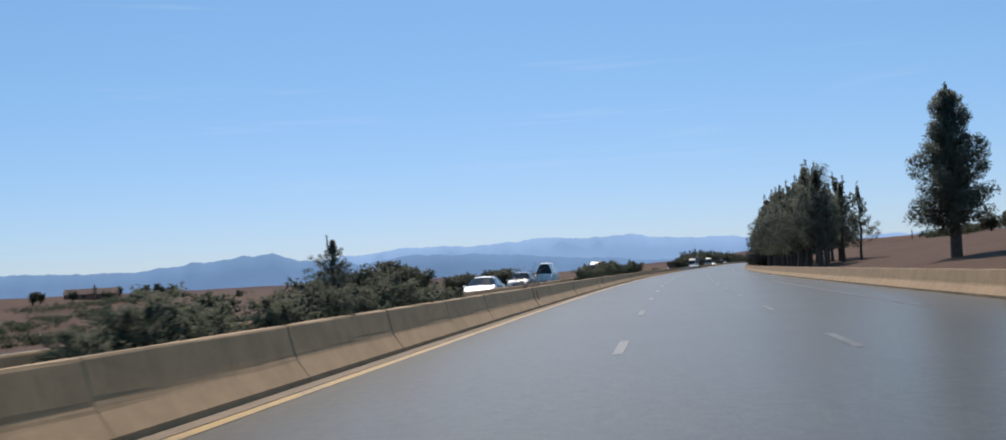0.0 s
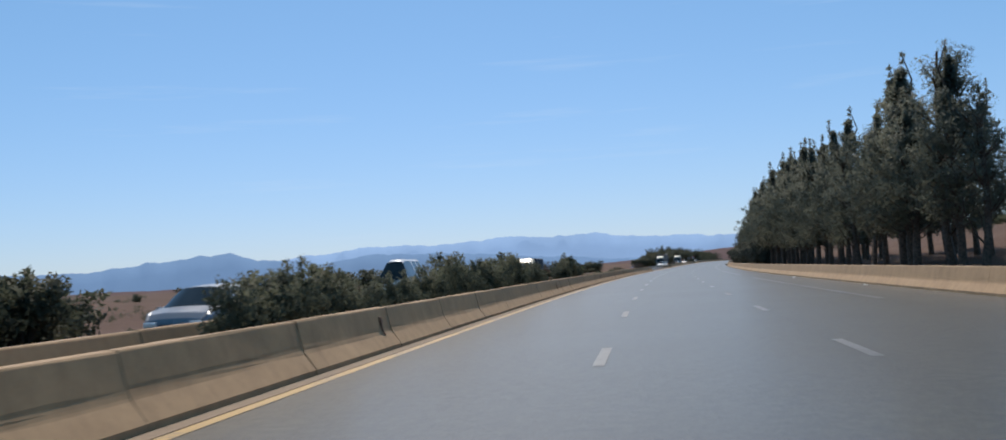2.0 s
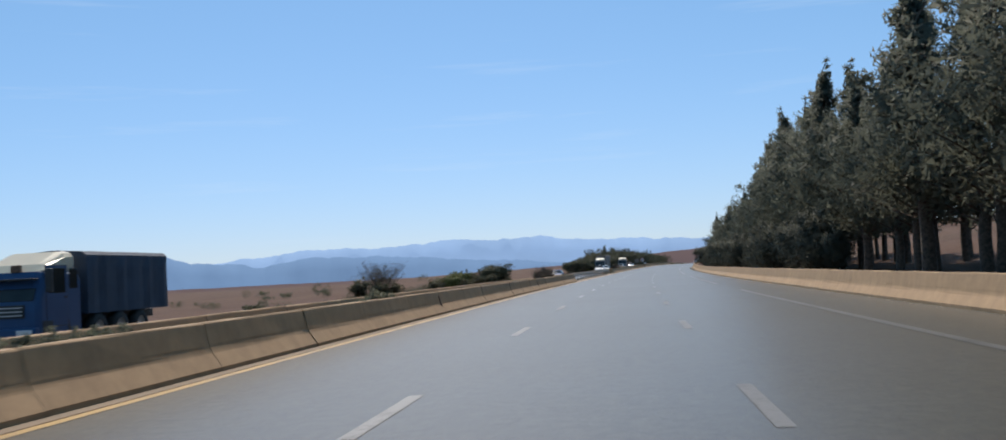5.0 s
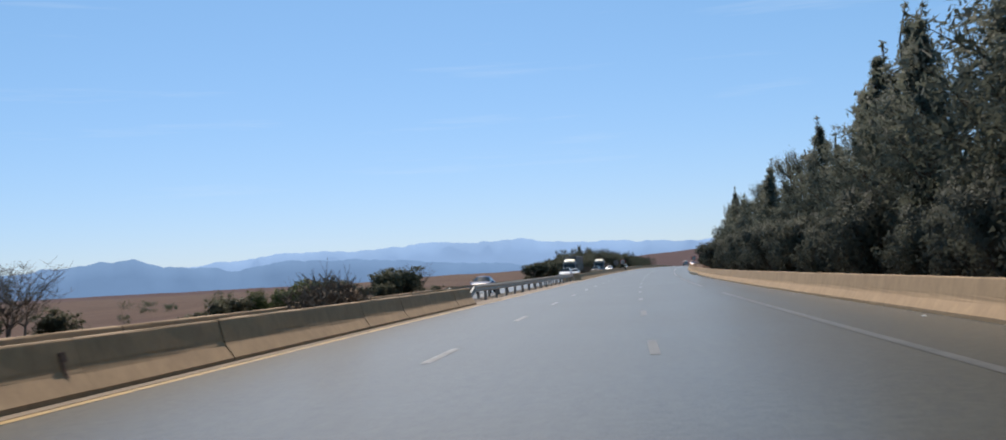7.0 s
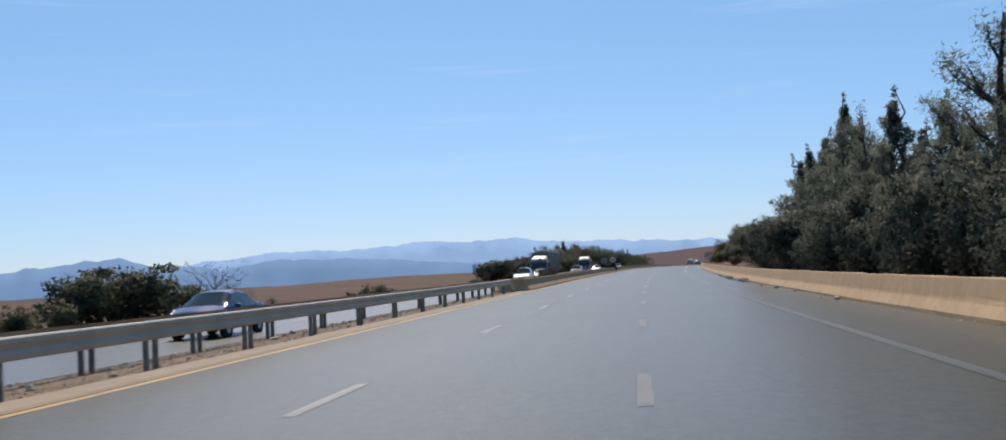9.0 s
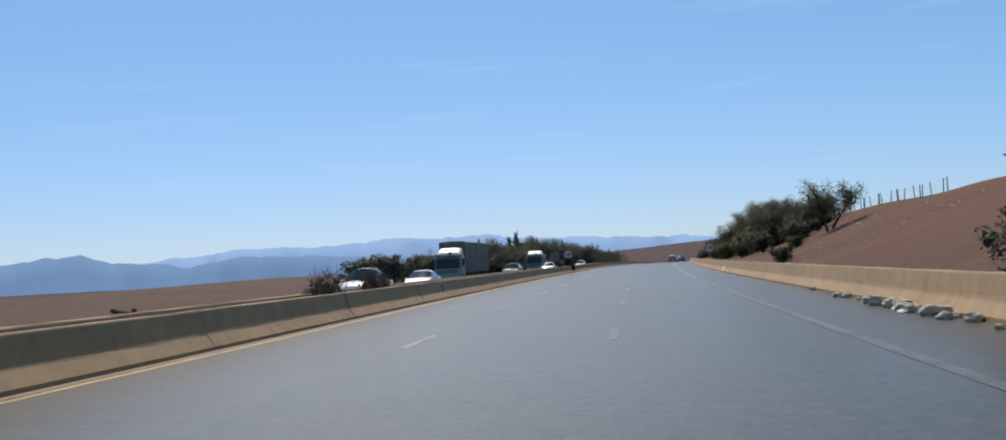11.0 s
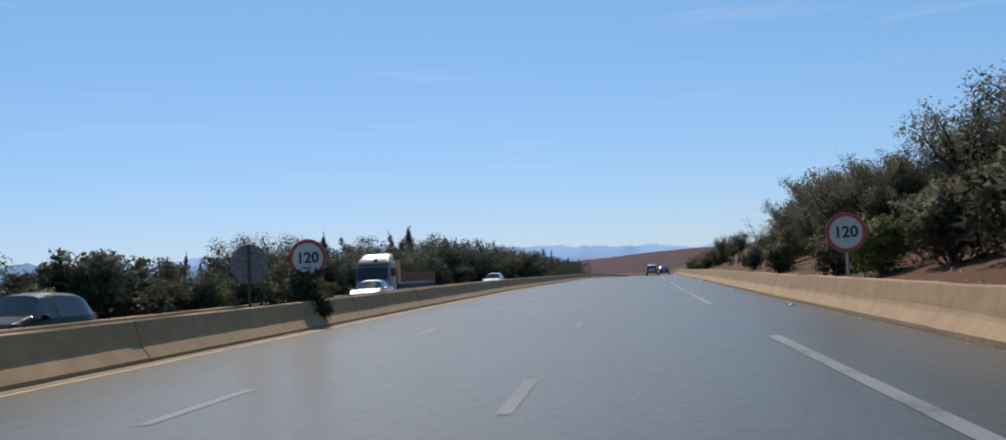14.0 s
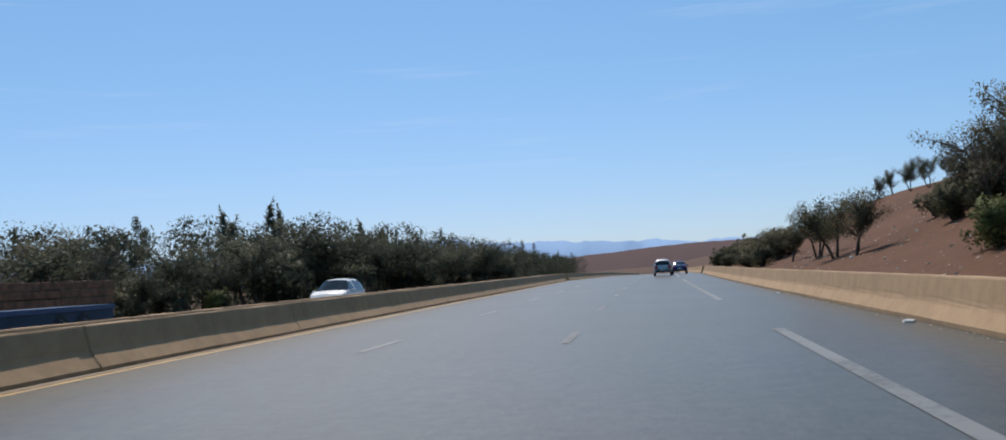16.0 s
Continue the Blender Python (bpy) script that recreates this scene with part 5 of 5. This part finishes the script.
def lathe(profile, n=20):
    """Turns [(x, r), ...] round the x axis."""
    v = [(x, r * math.cos(2 * math.pi * k / n), r * math.sin(2 * math.pi * k / n)) for x, r in profile for k in range(n)]
    f = [(i * n + k, i * n + (k + 1) % n, (i + 1) * n + (k + 1) % n, (i + 1) * n + k) for i in range(len(profile) - 1) for k in range(n)]
    return v, f


def wheel(parent, x, y, r, width):
    side = 1 if x > 0 else -1
    v, f = lathe([(-width / 2, r * 0.62), (-width / 2, r * 0.93), (-width * 0.36, r), (width * 0.36, r), (width / 2, r * 0.93), (width / 2, r * 0.62), (0.0, r * 0.6)])
    w = link_mesh("wheel", v, f, M["rubber"], parent, "black rubber tyre", True)
    w.matrix_basis = Matrix.Translation((x, y, r))
    v, f = lathe([(width * 0.42 * side, r * 0.63), (width * 0.36 * side, r * 0.55), (width * 0.22 * side, r * 0.5), (width * 0.3 * side, r * 0.2), (width * 0.4 * side, 0.01)])
    link_mesh("rim", v, f, M["alloy"], w, "grey alloy rim", True)


def car(kind, paint_m, label):
    length, hw, belt, top = SHAPES[kind]
    ty, tz = [t[0] for t in top], [t[1] for t in top]
    ys = sorted(set(list(np.linspace(ty[0], ty[-1], 34)) + ty))
    thing = new("pickup" if kind == "pickup" else "van" if kind in ("van", "minibus") else "car")
    rings = []
    for y in ys:
        t = float(np.interp(y, ty, tz))
        e = min(1, (length / 2 - abs(y)) / 0.55)
        w = hw * (0.80 + 0.20 * math.sqrt(max(0, e)))
        b = min(belt, t)
        lo = 0.24 + 0.16 * (1 - max(0, min(1, e * 2.5)))
        cabin = t - b
        rx = max(0.25, w * 0.95 - cabin * 0.42)
        half = [(w * 0.82, lo), (w * 0.97, lo + 0.09), (w, lo + 0.3 * (b - lo)), (w * 0.995, lo + 0.75 * (b - lo)), (w * 0.95, b), (rx, t - 0.09 if cabin > 0.1 else t - 0.005), (rx - 0.10, t - 0.02), (rx * 0.45, t + 0.008), (0, t + 0.014)]
        rings.append((y, t, b, half))
    v = [(sx * x, y, z) for y, t, b, half in rings for sx in (1, -1) for x, z in half]
    body, glass = [], {"windscreen": [], "rear_window": [], "side_window": [], "side_window_left": []}
    for i in range(len(rings) - 1):
        (y0, t0, b0, _), (y1, t1, b1, _) = rings[i], rings[i + 1]
        slope = (t1 - t0) / max(1e-6, y1 - y0)
        tm, ym = (t0 + t1) / 2, (y0 + y1) / 2
        for sgn, off in ((1, 0), (-1, 9)):
            for j in range(8):
                a, b_ = i * 18 + off + j, (i + 1) * 18 + off + j
                q = (a, b_, b_ + 1, a + 1) if sgn > 0 else (a, a + 1, b_ + 1, b_)
                open_bed = kind == "pickup" and ym < -0.75
                if j == 4 and min(t0 - b0, t1 - b1) > 0.2 and abs(ym + 0.15) > 0.07 and not (kind in ("van", "minibus") and abs(ym + 1.15) < 0.08):
                    glass["side_window" if sgn > 0 else "side_window_left"].append(q)
                elif j in (5, 6, 7) and slope < -0.4 and tm > belt + 0.06:
                    glass["windscreen"].append(q)
                elif j in (5, 6, 7) and slope > 0.4 and tm > belt + 0.08 and kind not in ("van", "minibus", "pickup"):
                    glass["rear_window"].append(q)
                elif not (open_bed and j >= 6):
                    body.append(q)
    for end in (0, (len(rings) - 1) * 18):
        loop = [end + j for j in range(9)] + [end + 9 + j for j in range(7, -1, -1)]
        body.append(tuple(loop if end else loop[::-1]))
    bo = link_mesh("body", v, body, paint_m, thing, smooth=True)
    for name, faces in glass.items():
        if faces:
            used = sorted({i for q in faces for i in q})
            remap = {k: i for i, k in enumerate(used)}
            link_mesh("side_window" if name.startswith("side") else name, [v[k] for k in used], [tuple(remap[k] for k in q) for q in faces], M["glass"], thing, "dark tinted glass", True)
    r = 0.31 if kind in ("sedan", "hatch") else 0.35
    for y in (-length * 0.305, length * 0.30):
        for x in (-hw + 0.09, hw - 0.09):
            wheel(thing, x, y, r, 0.21)
            bm = bmesh.new()
            ring(bm, r * 1.02, r * 1.18, 0, 0.02, 24)
            ar = part("wheel_arch", bm, M["trim"], thing, "black wheel arch")
            ar.matrix_basis = Matrix.Translation((math.copysign(hw * 0.985, x), y, r)) @ Matrix.Rotation(radians(90), 4, "Z") @ Matrix.Translation((0, -0.01, 0))
    for x in (-hw * 0.68, hw * 0.68):
        bm = bmesh.new()
        box(bm, (x, length / 2 - 0.10, 0.68), (0.34, 0.20, 0.13), 0.04)
        part("headlight", bm, M["lamp_clear"], thing, "clear headlamp")
        bm = bmesh.new()
        box(bm, (x * 1.05, -length / 2 + 0.07, belt - 0.14), (0.26, 0.14, 0.20 if kind in ("sedan", "pickup") else 0.34), 0.03)
        part("tail_light", bm, M["lamp_red"], thing, "red tail lamp")
        bm = bmesh.new()
        box(bm, (math.copysign(hw + 0.08, x), 0.72 * length / 4.35, belt + 0.03), (0.2, 0.09, 0.13), 0.03)
        part("mirror", bm, paint_m, thing)
    for y, name in ((length / 2 - 0.02, "front_bumper"), (-length / 2 + 0.02, "rear_bumper")):
        bm = bmesh.new()
        box(bm, (0, y, 0.42), (hw * 1.62, 0.10, 0.18), 0.03)
        part(name, bm, M["trim"], thing, "dark plastic bumper")
        bm = bmesh.new()
        box(bm, (0, y + math.copysign(0.055, y), 0.50 if y > 0 else 0.62), (0.5, 0.012, 0.11))
        part("number_plate", bm, M["number_plate"], thing)
    bm = bmesh.new()
    box(bm, (0, length / 2 - 0.03, 0.62), (hw * 0.8, 0.07, 0.10), 0.015)
    part("grille", bm, M["trim"], thing, "black grille")
    return tagged(thing, label, "pickup" if kind == "pickup" else "van" if kind in ("van", "minibus") else "car")


def truck(cab_m, load, load_m, label, width=2.5, cab_h=2.75, load_len=13.5, load_h=3.9, fairing=True):
    """Cab at +y; the load behind it. load: box, flatbed."""
    thing = new("truck")
    hw = width / 2
    bm = bmesh.new()
    prof = [(0.0, 0.55), (0.0, cab_h - 0.15), (0.12, cab_h), (1.75, cab_h), (1.98, cab_h - 0.35), (2.18, 1.45), (2.22, 1.2), (2.22, 0.55)]
    rows = []
    for x, inset, drop in ((-hw, 0.2, 0.14), (-hw + 0.03, 0.12, 0.07), (-hw + 0.1, 0.05, 0.025), (-hw + 0.25, 0.015, 0.0), (0, 0, 0), (hw - 0.25, 0.015, 0.0), (hw - 0.1, 0.05, 0.025), (hw - 0.03, 0.12, 0.07), (hw, 0.2, 0.14)):
        rows.append([bm.verts.new((x, y - inset if y > 1 else y + 0.3 * inset, z - (drop if z > 2 else 0))) for y, z in prof])
    for a, b in zip(rows, rows[1:]):
        for j in range(len(prof)):
            k = (j + 1) % len(prof)
            bm.faces.new((a[j], a[k], b[k], b[j]))
    bm.faces.new(rows[0][::-1])
    bm.faces.new(rows[-1])
    bmesh.ops.recalc_face_normals(bm, faces=bm.faces)
    part("cab", bm, cab_m, thing)
    tilt = math.atan2(0.2, cab_h - 0.35 - 1.45)
    hgt = cab_h - 0.42 - 1.42
    bm = bmesh.new()
    box(bm, (0, 0, 0), (width - 0.26, 0.03, hgt), 0.012)
    ws = part("windscreen", bm, M["glass"], thing, "dark windscreen")
    ws.matrix_basis = Matrix.Translation((0, 2.10, 1.42 + hgt / 2)) @ Matrix.Rotation(tilt, 4, "X")
    bm = bmesh.new()
    box(bm, (0, 2.23, 1.18), (width - 0.7, 0.03, 0.34), 0.01)
    grille = part("grille", bm, M["trim"], thing, "black grille")
    for k in range(3):
        bm = bmesh.new()
        box(bm, (0, 2.255, 1.08 + 0.10 * k), (width - 0.8, 0.02, 0.025))
        part("bar", bm, M["alloy"], grille)
    bm = bmesh.new()
    box(bm, (0, 2.2, 0.55), (width - 0.04, 0.22, 0.42), 0.05)
    part("bumper", bm, cab_m, thing)
    bm = bmesh.new()
    box(bm, (0, 2.06, cab_h - 0.20), (width - 0.25, 0.34, 0.05), 0.015)
    part("sun_visor", bm, M["trim"], thing, "dark sun visor")
    for x in (-1, 1):
        bm = bmesh.new()
        box(bm, (x * (hw + 0.004), 1.28, 1.95), (0.03, 0.85, 0.68), 0.02)
        part("side_window", bm, M["glass"], thing, "dark side window")
        bm = bmesh.new()
        box(bm, (x * (hw + 0.002), 0.42, 2.0), (0.03, 0.42, 0.55), 0.02)
        part("rear_side_window", bm, M["glass"], thing, "small dark rear cab window")
        bm = bmesh.new()
        box(bm, (x * (hw - 0.004), 1.27, 1.55), (0.022, 1.06, 1.62), 0.008)
        part("door_gap", bm, M["trim"], thing, "dark gap round the door")
        bm = bmesh.new()
        box(bm, (x * (hw + 0.002), 1.27, 1.55), (0.024, 1.02, 1.58), 0.01)
        door = part("door", bm, cab_m, thing)
        bm = bmesh.new()
        box(bm, (x * (hw + 0.02), 0.86, 1.5), (0.03, 0.14, 0.05), 0.01)
        part("door_handle", bm, M["trim"], door, "black door handle")
        bm = bmesh.new()
        box(bm, (x * (hw - 0.05), 1.75, 0.72), (0.14, 0.5, 0.4), 0.03)
        part("step", bm, M["trim"], thing, "dark cab step")
        bm = bmesh.new()
        ring(bm, 0.54, 0.66, -0.02, 0.04, 24)
        ar = part("wheel_arch", bm, M["trim"], thing, "black wheel arch")
        ar.matrix_basis = Matrix.Translation((x * (hw - 0.01), 1.25, 0.5)) @ Matrix.Rotation(radians(90), 4, "Z")
        bm = bmesh.new()
        box(bm, (x * (hw + 0.22), 2.0, 1.95), (0.18, 0.12, 0.62), 0.04)
        box(bm, (x * (hw + 0.08), 1.96, 2.2), (0.2, 0.03, 0.03))
        part("mirror", bm, M["trim"], thing, "black wing mirror")
        bm = bmesh.new()
        box(bm, (x * (hw - 0.32), 2.32, 0.62), (0.42, 0.05, 0.17), 0.02)
        part("headlight", bm, M["lamp_clear"], thing, "clear headlamp")
    if fairing:
        bm = bmesh.new()
        fr = [(0.05, cab_h), (0.05, cab_h + 0.56), (0.5, cab_h + 0.54), (1.35, cab_h + 0.2), (1.6, cab_h)]
        rows = [[bm.verts.new((x, y, z - low * (z - cab_h))) for y, z in fr] for x, low in ((-hw + 0.18, 0.3), (-hw + 0.26, 0.1), (-hw + 0.45, 0.0), (hw - 0.45, 0.0), (hw - 0.26, 0.1), (hw - 0.18, 0.3))]
        for ra, rb in zip(rows, rows[1:]):
            for j in range(len(fr)):
                k = (j + 1) % len(fr)
                bm.faces.new((ra[j], ra[k], rb[k], rb[j]))
        bm.faces.new(rows[0][::-1])
        bm.faces.new(rows[-1])
        bmesh.ops.recalc_face_normals(bm, faces=bm.faces)
        part("wind_deflector", bm, M["cream"], thing, "cream roof wind deflector")
        bm = bmesh.new()
        box(bm, (-0.2, 1.72, cab_h + 0.09), (0.24, 0.16, 0.2), 0.03)
        part("beacon", bm, M["rust"], thing, "brown roof beacon")
    back = -0.35
    bm = bmesh.new()
    box(bm, (0, back - load_len / 2 + 1.0, 0.85), (0.9, load_len + 2.2, 0.24), 0.02)
    part("chassis", bm, M["trim"], thing, "black steel chassis")
    if load == "box":
        bm = bmesh.new()
        n = 15
        ringsb = []
        for i in range(n + 1):
            y = back - load_len * i / n
            wob = 0.025 * math.sin(i * 2.4)
            ringsb.append([bm.verts.new(p) for p in ((-hw - wob, y, 1.0), (-hw - wob * 1.6, y, 2.3), (-hw + 0.02, y, load_h - 0.1), (-hw + 0.14, y, load_h), (0, y, load_h + 0.06 + wob), (hw - 0.14, y, load_h), (hw - 0.02, y, load_h - 0.1), (hw + wob * 1.6, y, 2.3), (hw + wob, y, 1.0))])
        for a, b in zip(ringsb, ringsb[1:]):
            for j in range(9):
                k = (j + 1) % 9
                bm.faces.new((a[j], a[k], b[k], b[j]))
        bm.faces.new(ringsb[0][::-1])
        bm.faces.new(ringsb[-1])
        bmesh.ops.recalc_face_normals(bm, faces=bm.faces)
        part("cargo_cover", bm, load_m, thing)
        for i in range(1, n, 2) if load_len > 10 else ():
            for x in (-1, 1):
                bm = bmesh.new()
                box(bm, (x * (hw + 0.045), back - load_len * i / n, 1.7), (0.012, 0.05, 1.4))
                part("strap", bm, M["trim"], thing)
    else:
        bm = bmesh.new()
        box(bm, (0, back - load_len / 2, 1.1), (width, load_len, 0.16), 0.02)
        part("load_bed", bm, M["lorry_blue"], thing, "blue steel load bed")
        bm = bmesh.new()
        box(bm, (0, back - 0.55, 1.92), (width, 1.0, 1.7), 0.03)
        part("headboard", bm, load_m, thing, "orange steel front bulkhead")
        for x in (-1, 1):
            for k in range(4):
                bm = bmesh.new()
                y = back - 1.1 - (load_len - 1.1) * (k + 0.5) / 4
                for z in (1.32, 1.58, 1.84):
                    box(bm, (x * (hw - 0.03), y, z), (0.05, (load_len - 1.1) / 4 - 0.05, 0.22), 0.012)
                part("side_board", bm, M["brown_boards"], thing, "red-brown wooden side boards")
                bm = bmesh.new()
                box(bm, (x * (hw - 0.06), y, 0.78), (0.04, (load_len - 1.1) / 4 - 0.08, 0.5), 0.012)
                part("skirt_panel", bm, M["tarp_blue"], thing, "blue side skirt")
    for y in (1.25, -1.0, -load_len + 1.6, -load_len + 2.9):
        for x in (-hw + 0.16, hw - 0.16):
            wheel(thing, x, y, 0.5, 0.3)
    return tagged(thing, label, "truck")


M["lorry_white"] = car_paint("white_lorry_paint", (0.31, 0.315, 0.32), 0.0)
M["lorry_blue"] = car_paint("blue_lorry_paint", (0.04, 0.09, 0.19), 0.0)
M["tarp_grey"] = plain("grey_brown_tarpaulin", (0.15, 0.135, 0.12), 0.7, 0, 0.25, 1.2)
M["tarp_blue"] = plain("dark_blue_tarpaulin", (0.03, 0.05, 0.085), 0.75, 0, 0.2, 1.2)
M["cream"] = car_paint("cream_deflector_paint", (0.72, 0.64, 0.48), 0.0)
M["brown_boards"] = plain("red_brown_boards", (0.19, 0.085, 0.045), 0.85, 0, 0.35, 4)
M["orange_steel"] = plain("orange_painted_steel", (0.50, 0.22, 0.05), 0.5, 0, 0.25, 1.5)
PAINTS = {"white": car_paint("white_car_paint", (0.70, 0.71, 0.72), 0.0), "silver": car_paint("silver_car_paint", (0.52, 0.54, 0.56), 0.6), "grey": car_paint("grey_car_paint", (0.22, 0.24, 0.27), 0.5),
          "blue": car_paint("dark_blue_car_paint", (0.022, 0.070, 0.21), 0.0), "black": car_paint("black_car_paint", (0.02, 0.022, 0.025), 0.3)}
for kind, col, s, u, label in (
        ("sedan", "silver", 55.6, -5.6, "silver-white sedan driving on the opposite carriageway"),
        ("hatch", "grey", 80.5, -7.4, "dark grey estate car on the opposite carriageway"),
        ("minibus", "white", 112.0, -9.8, "white minibus on the opposite carriageway"),
        ("sedan", "blue", 285.3, -6.5, "dark blue sedan on the opposite carriageway"),
        ("pickup", "white", 363.2, -6.3, "white pickup with open load bed on the opposite carriageway"),
        ("sedan", "white", 377.5, -6.4, "white sedan on the opposite carriageway"),
        ("hatch", "black", 420.0, -6.3, "black estate car on the opposite carriageway"),
        ("sedan", "silver", 454.0, -6.3, "silver sedan on the opposite carriageway"),
        ("hatch", "white", 502.5, -6.4, "white estate car on the opposite carriageway")):
    car(kind, PAINTS[col], label).matrix_basis = put(s, u, OPP, 180)
car("hatch", PAINTS["silver"], "silver hatchback driving ahead in the outer lane").matrix_basis = put(559.0, 9.2, 0.0, 0)
car("sedan", PAINTS["blue"], "dark blue sedan driving ahead beside the shoulder").matrix_basis = put(576.0, 11.0, 0.0, 0)
truck(M["lorry_blue"], "box", M["tarp_blue"], "small blue box truck on the opposite carriageway", 2.1, 2.2, 5.2, 2.75).matrix_basis = put(165.0, -10.2, OPP, 180)
truck(M["lorry_white"], "box", M["tarp_grey"], "white articulated truck with grey tarpaulin trailer").matrix_basis = put(408.0, -10.3, OPP, 180)
truck(M["lorry_white"], "flatbed", M["orange_steel"], "white truck with orange flatbed sides", load_len=14.0).matrix_basis = put(471.8, -10.3, OPP, 180)
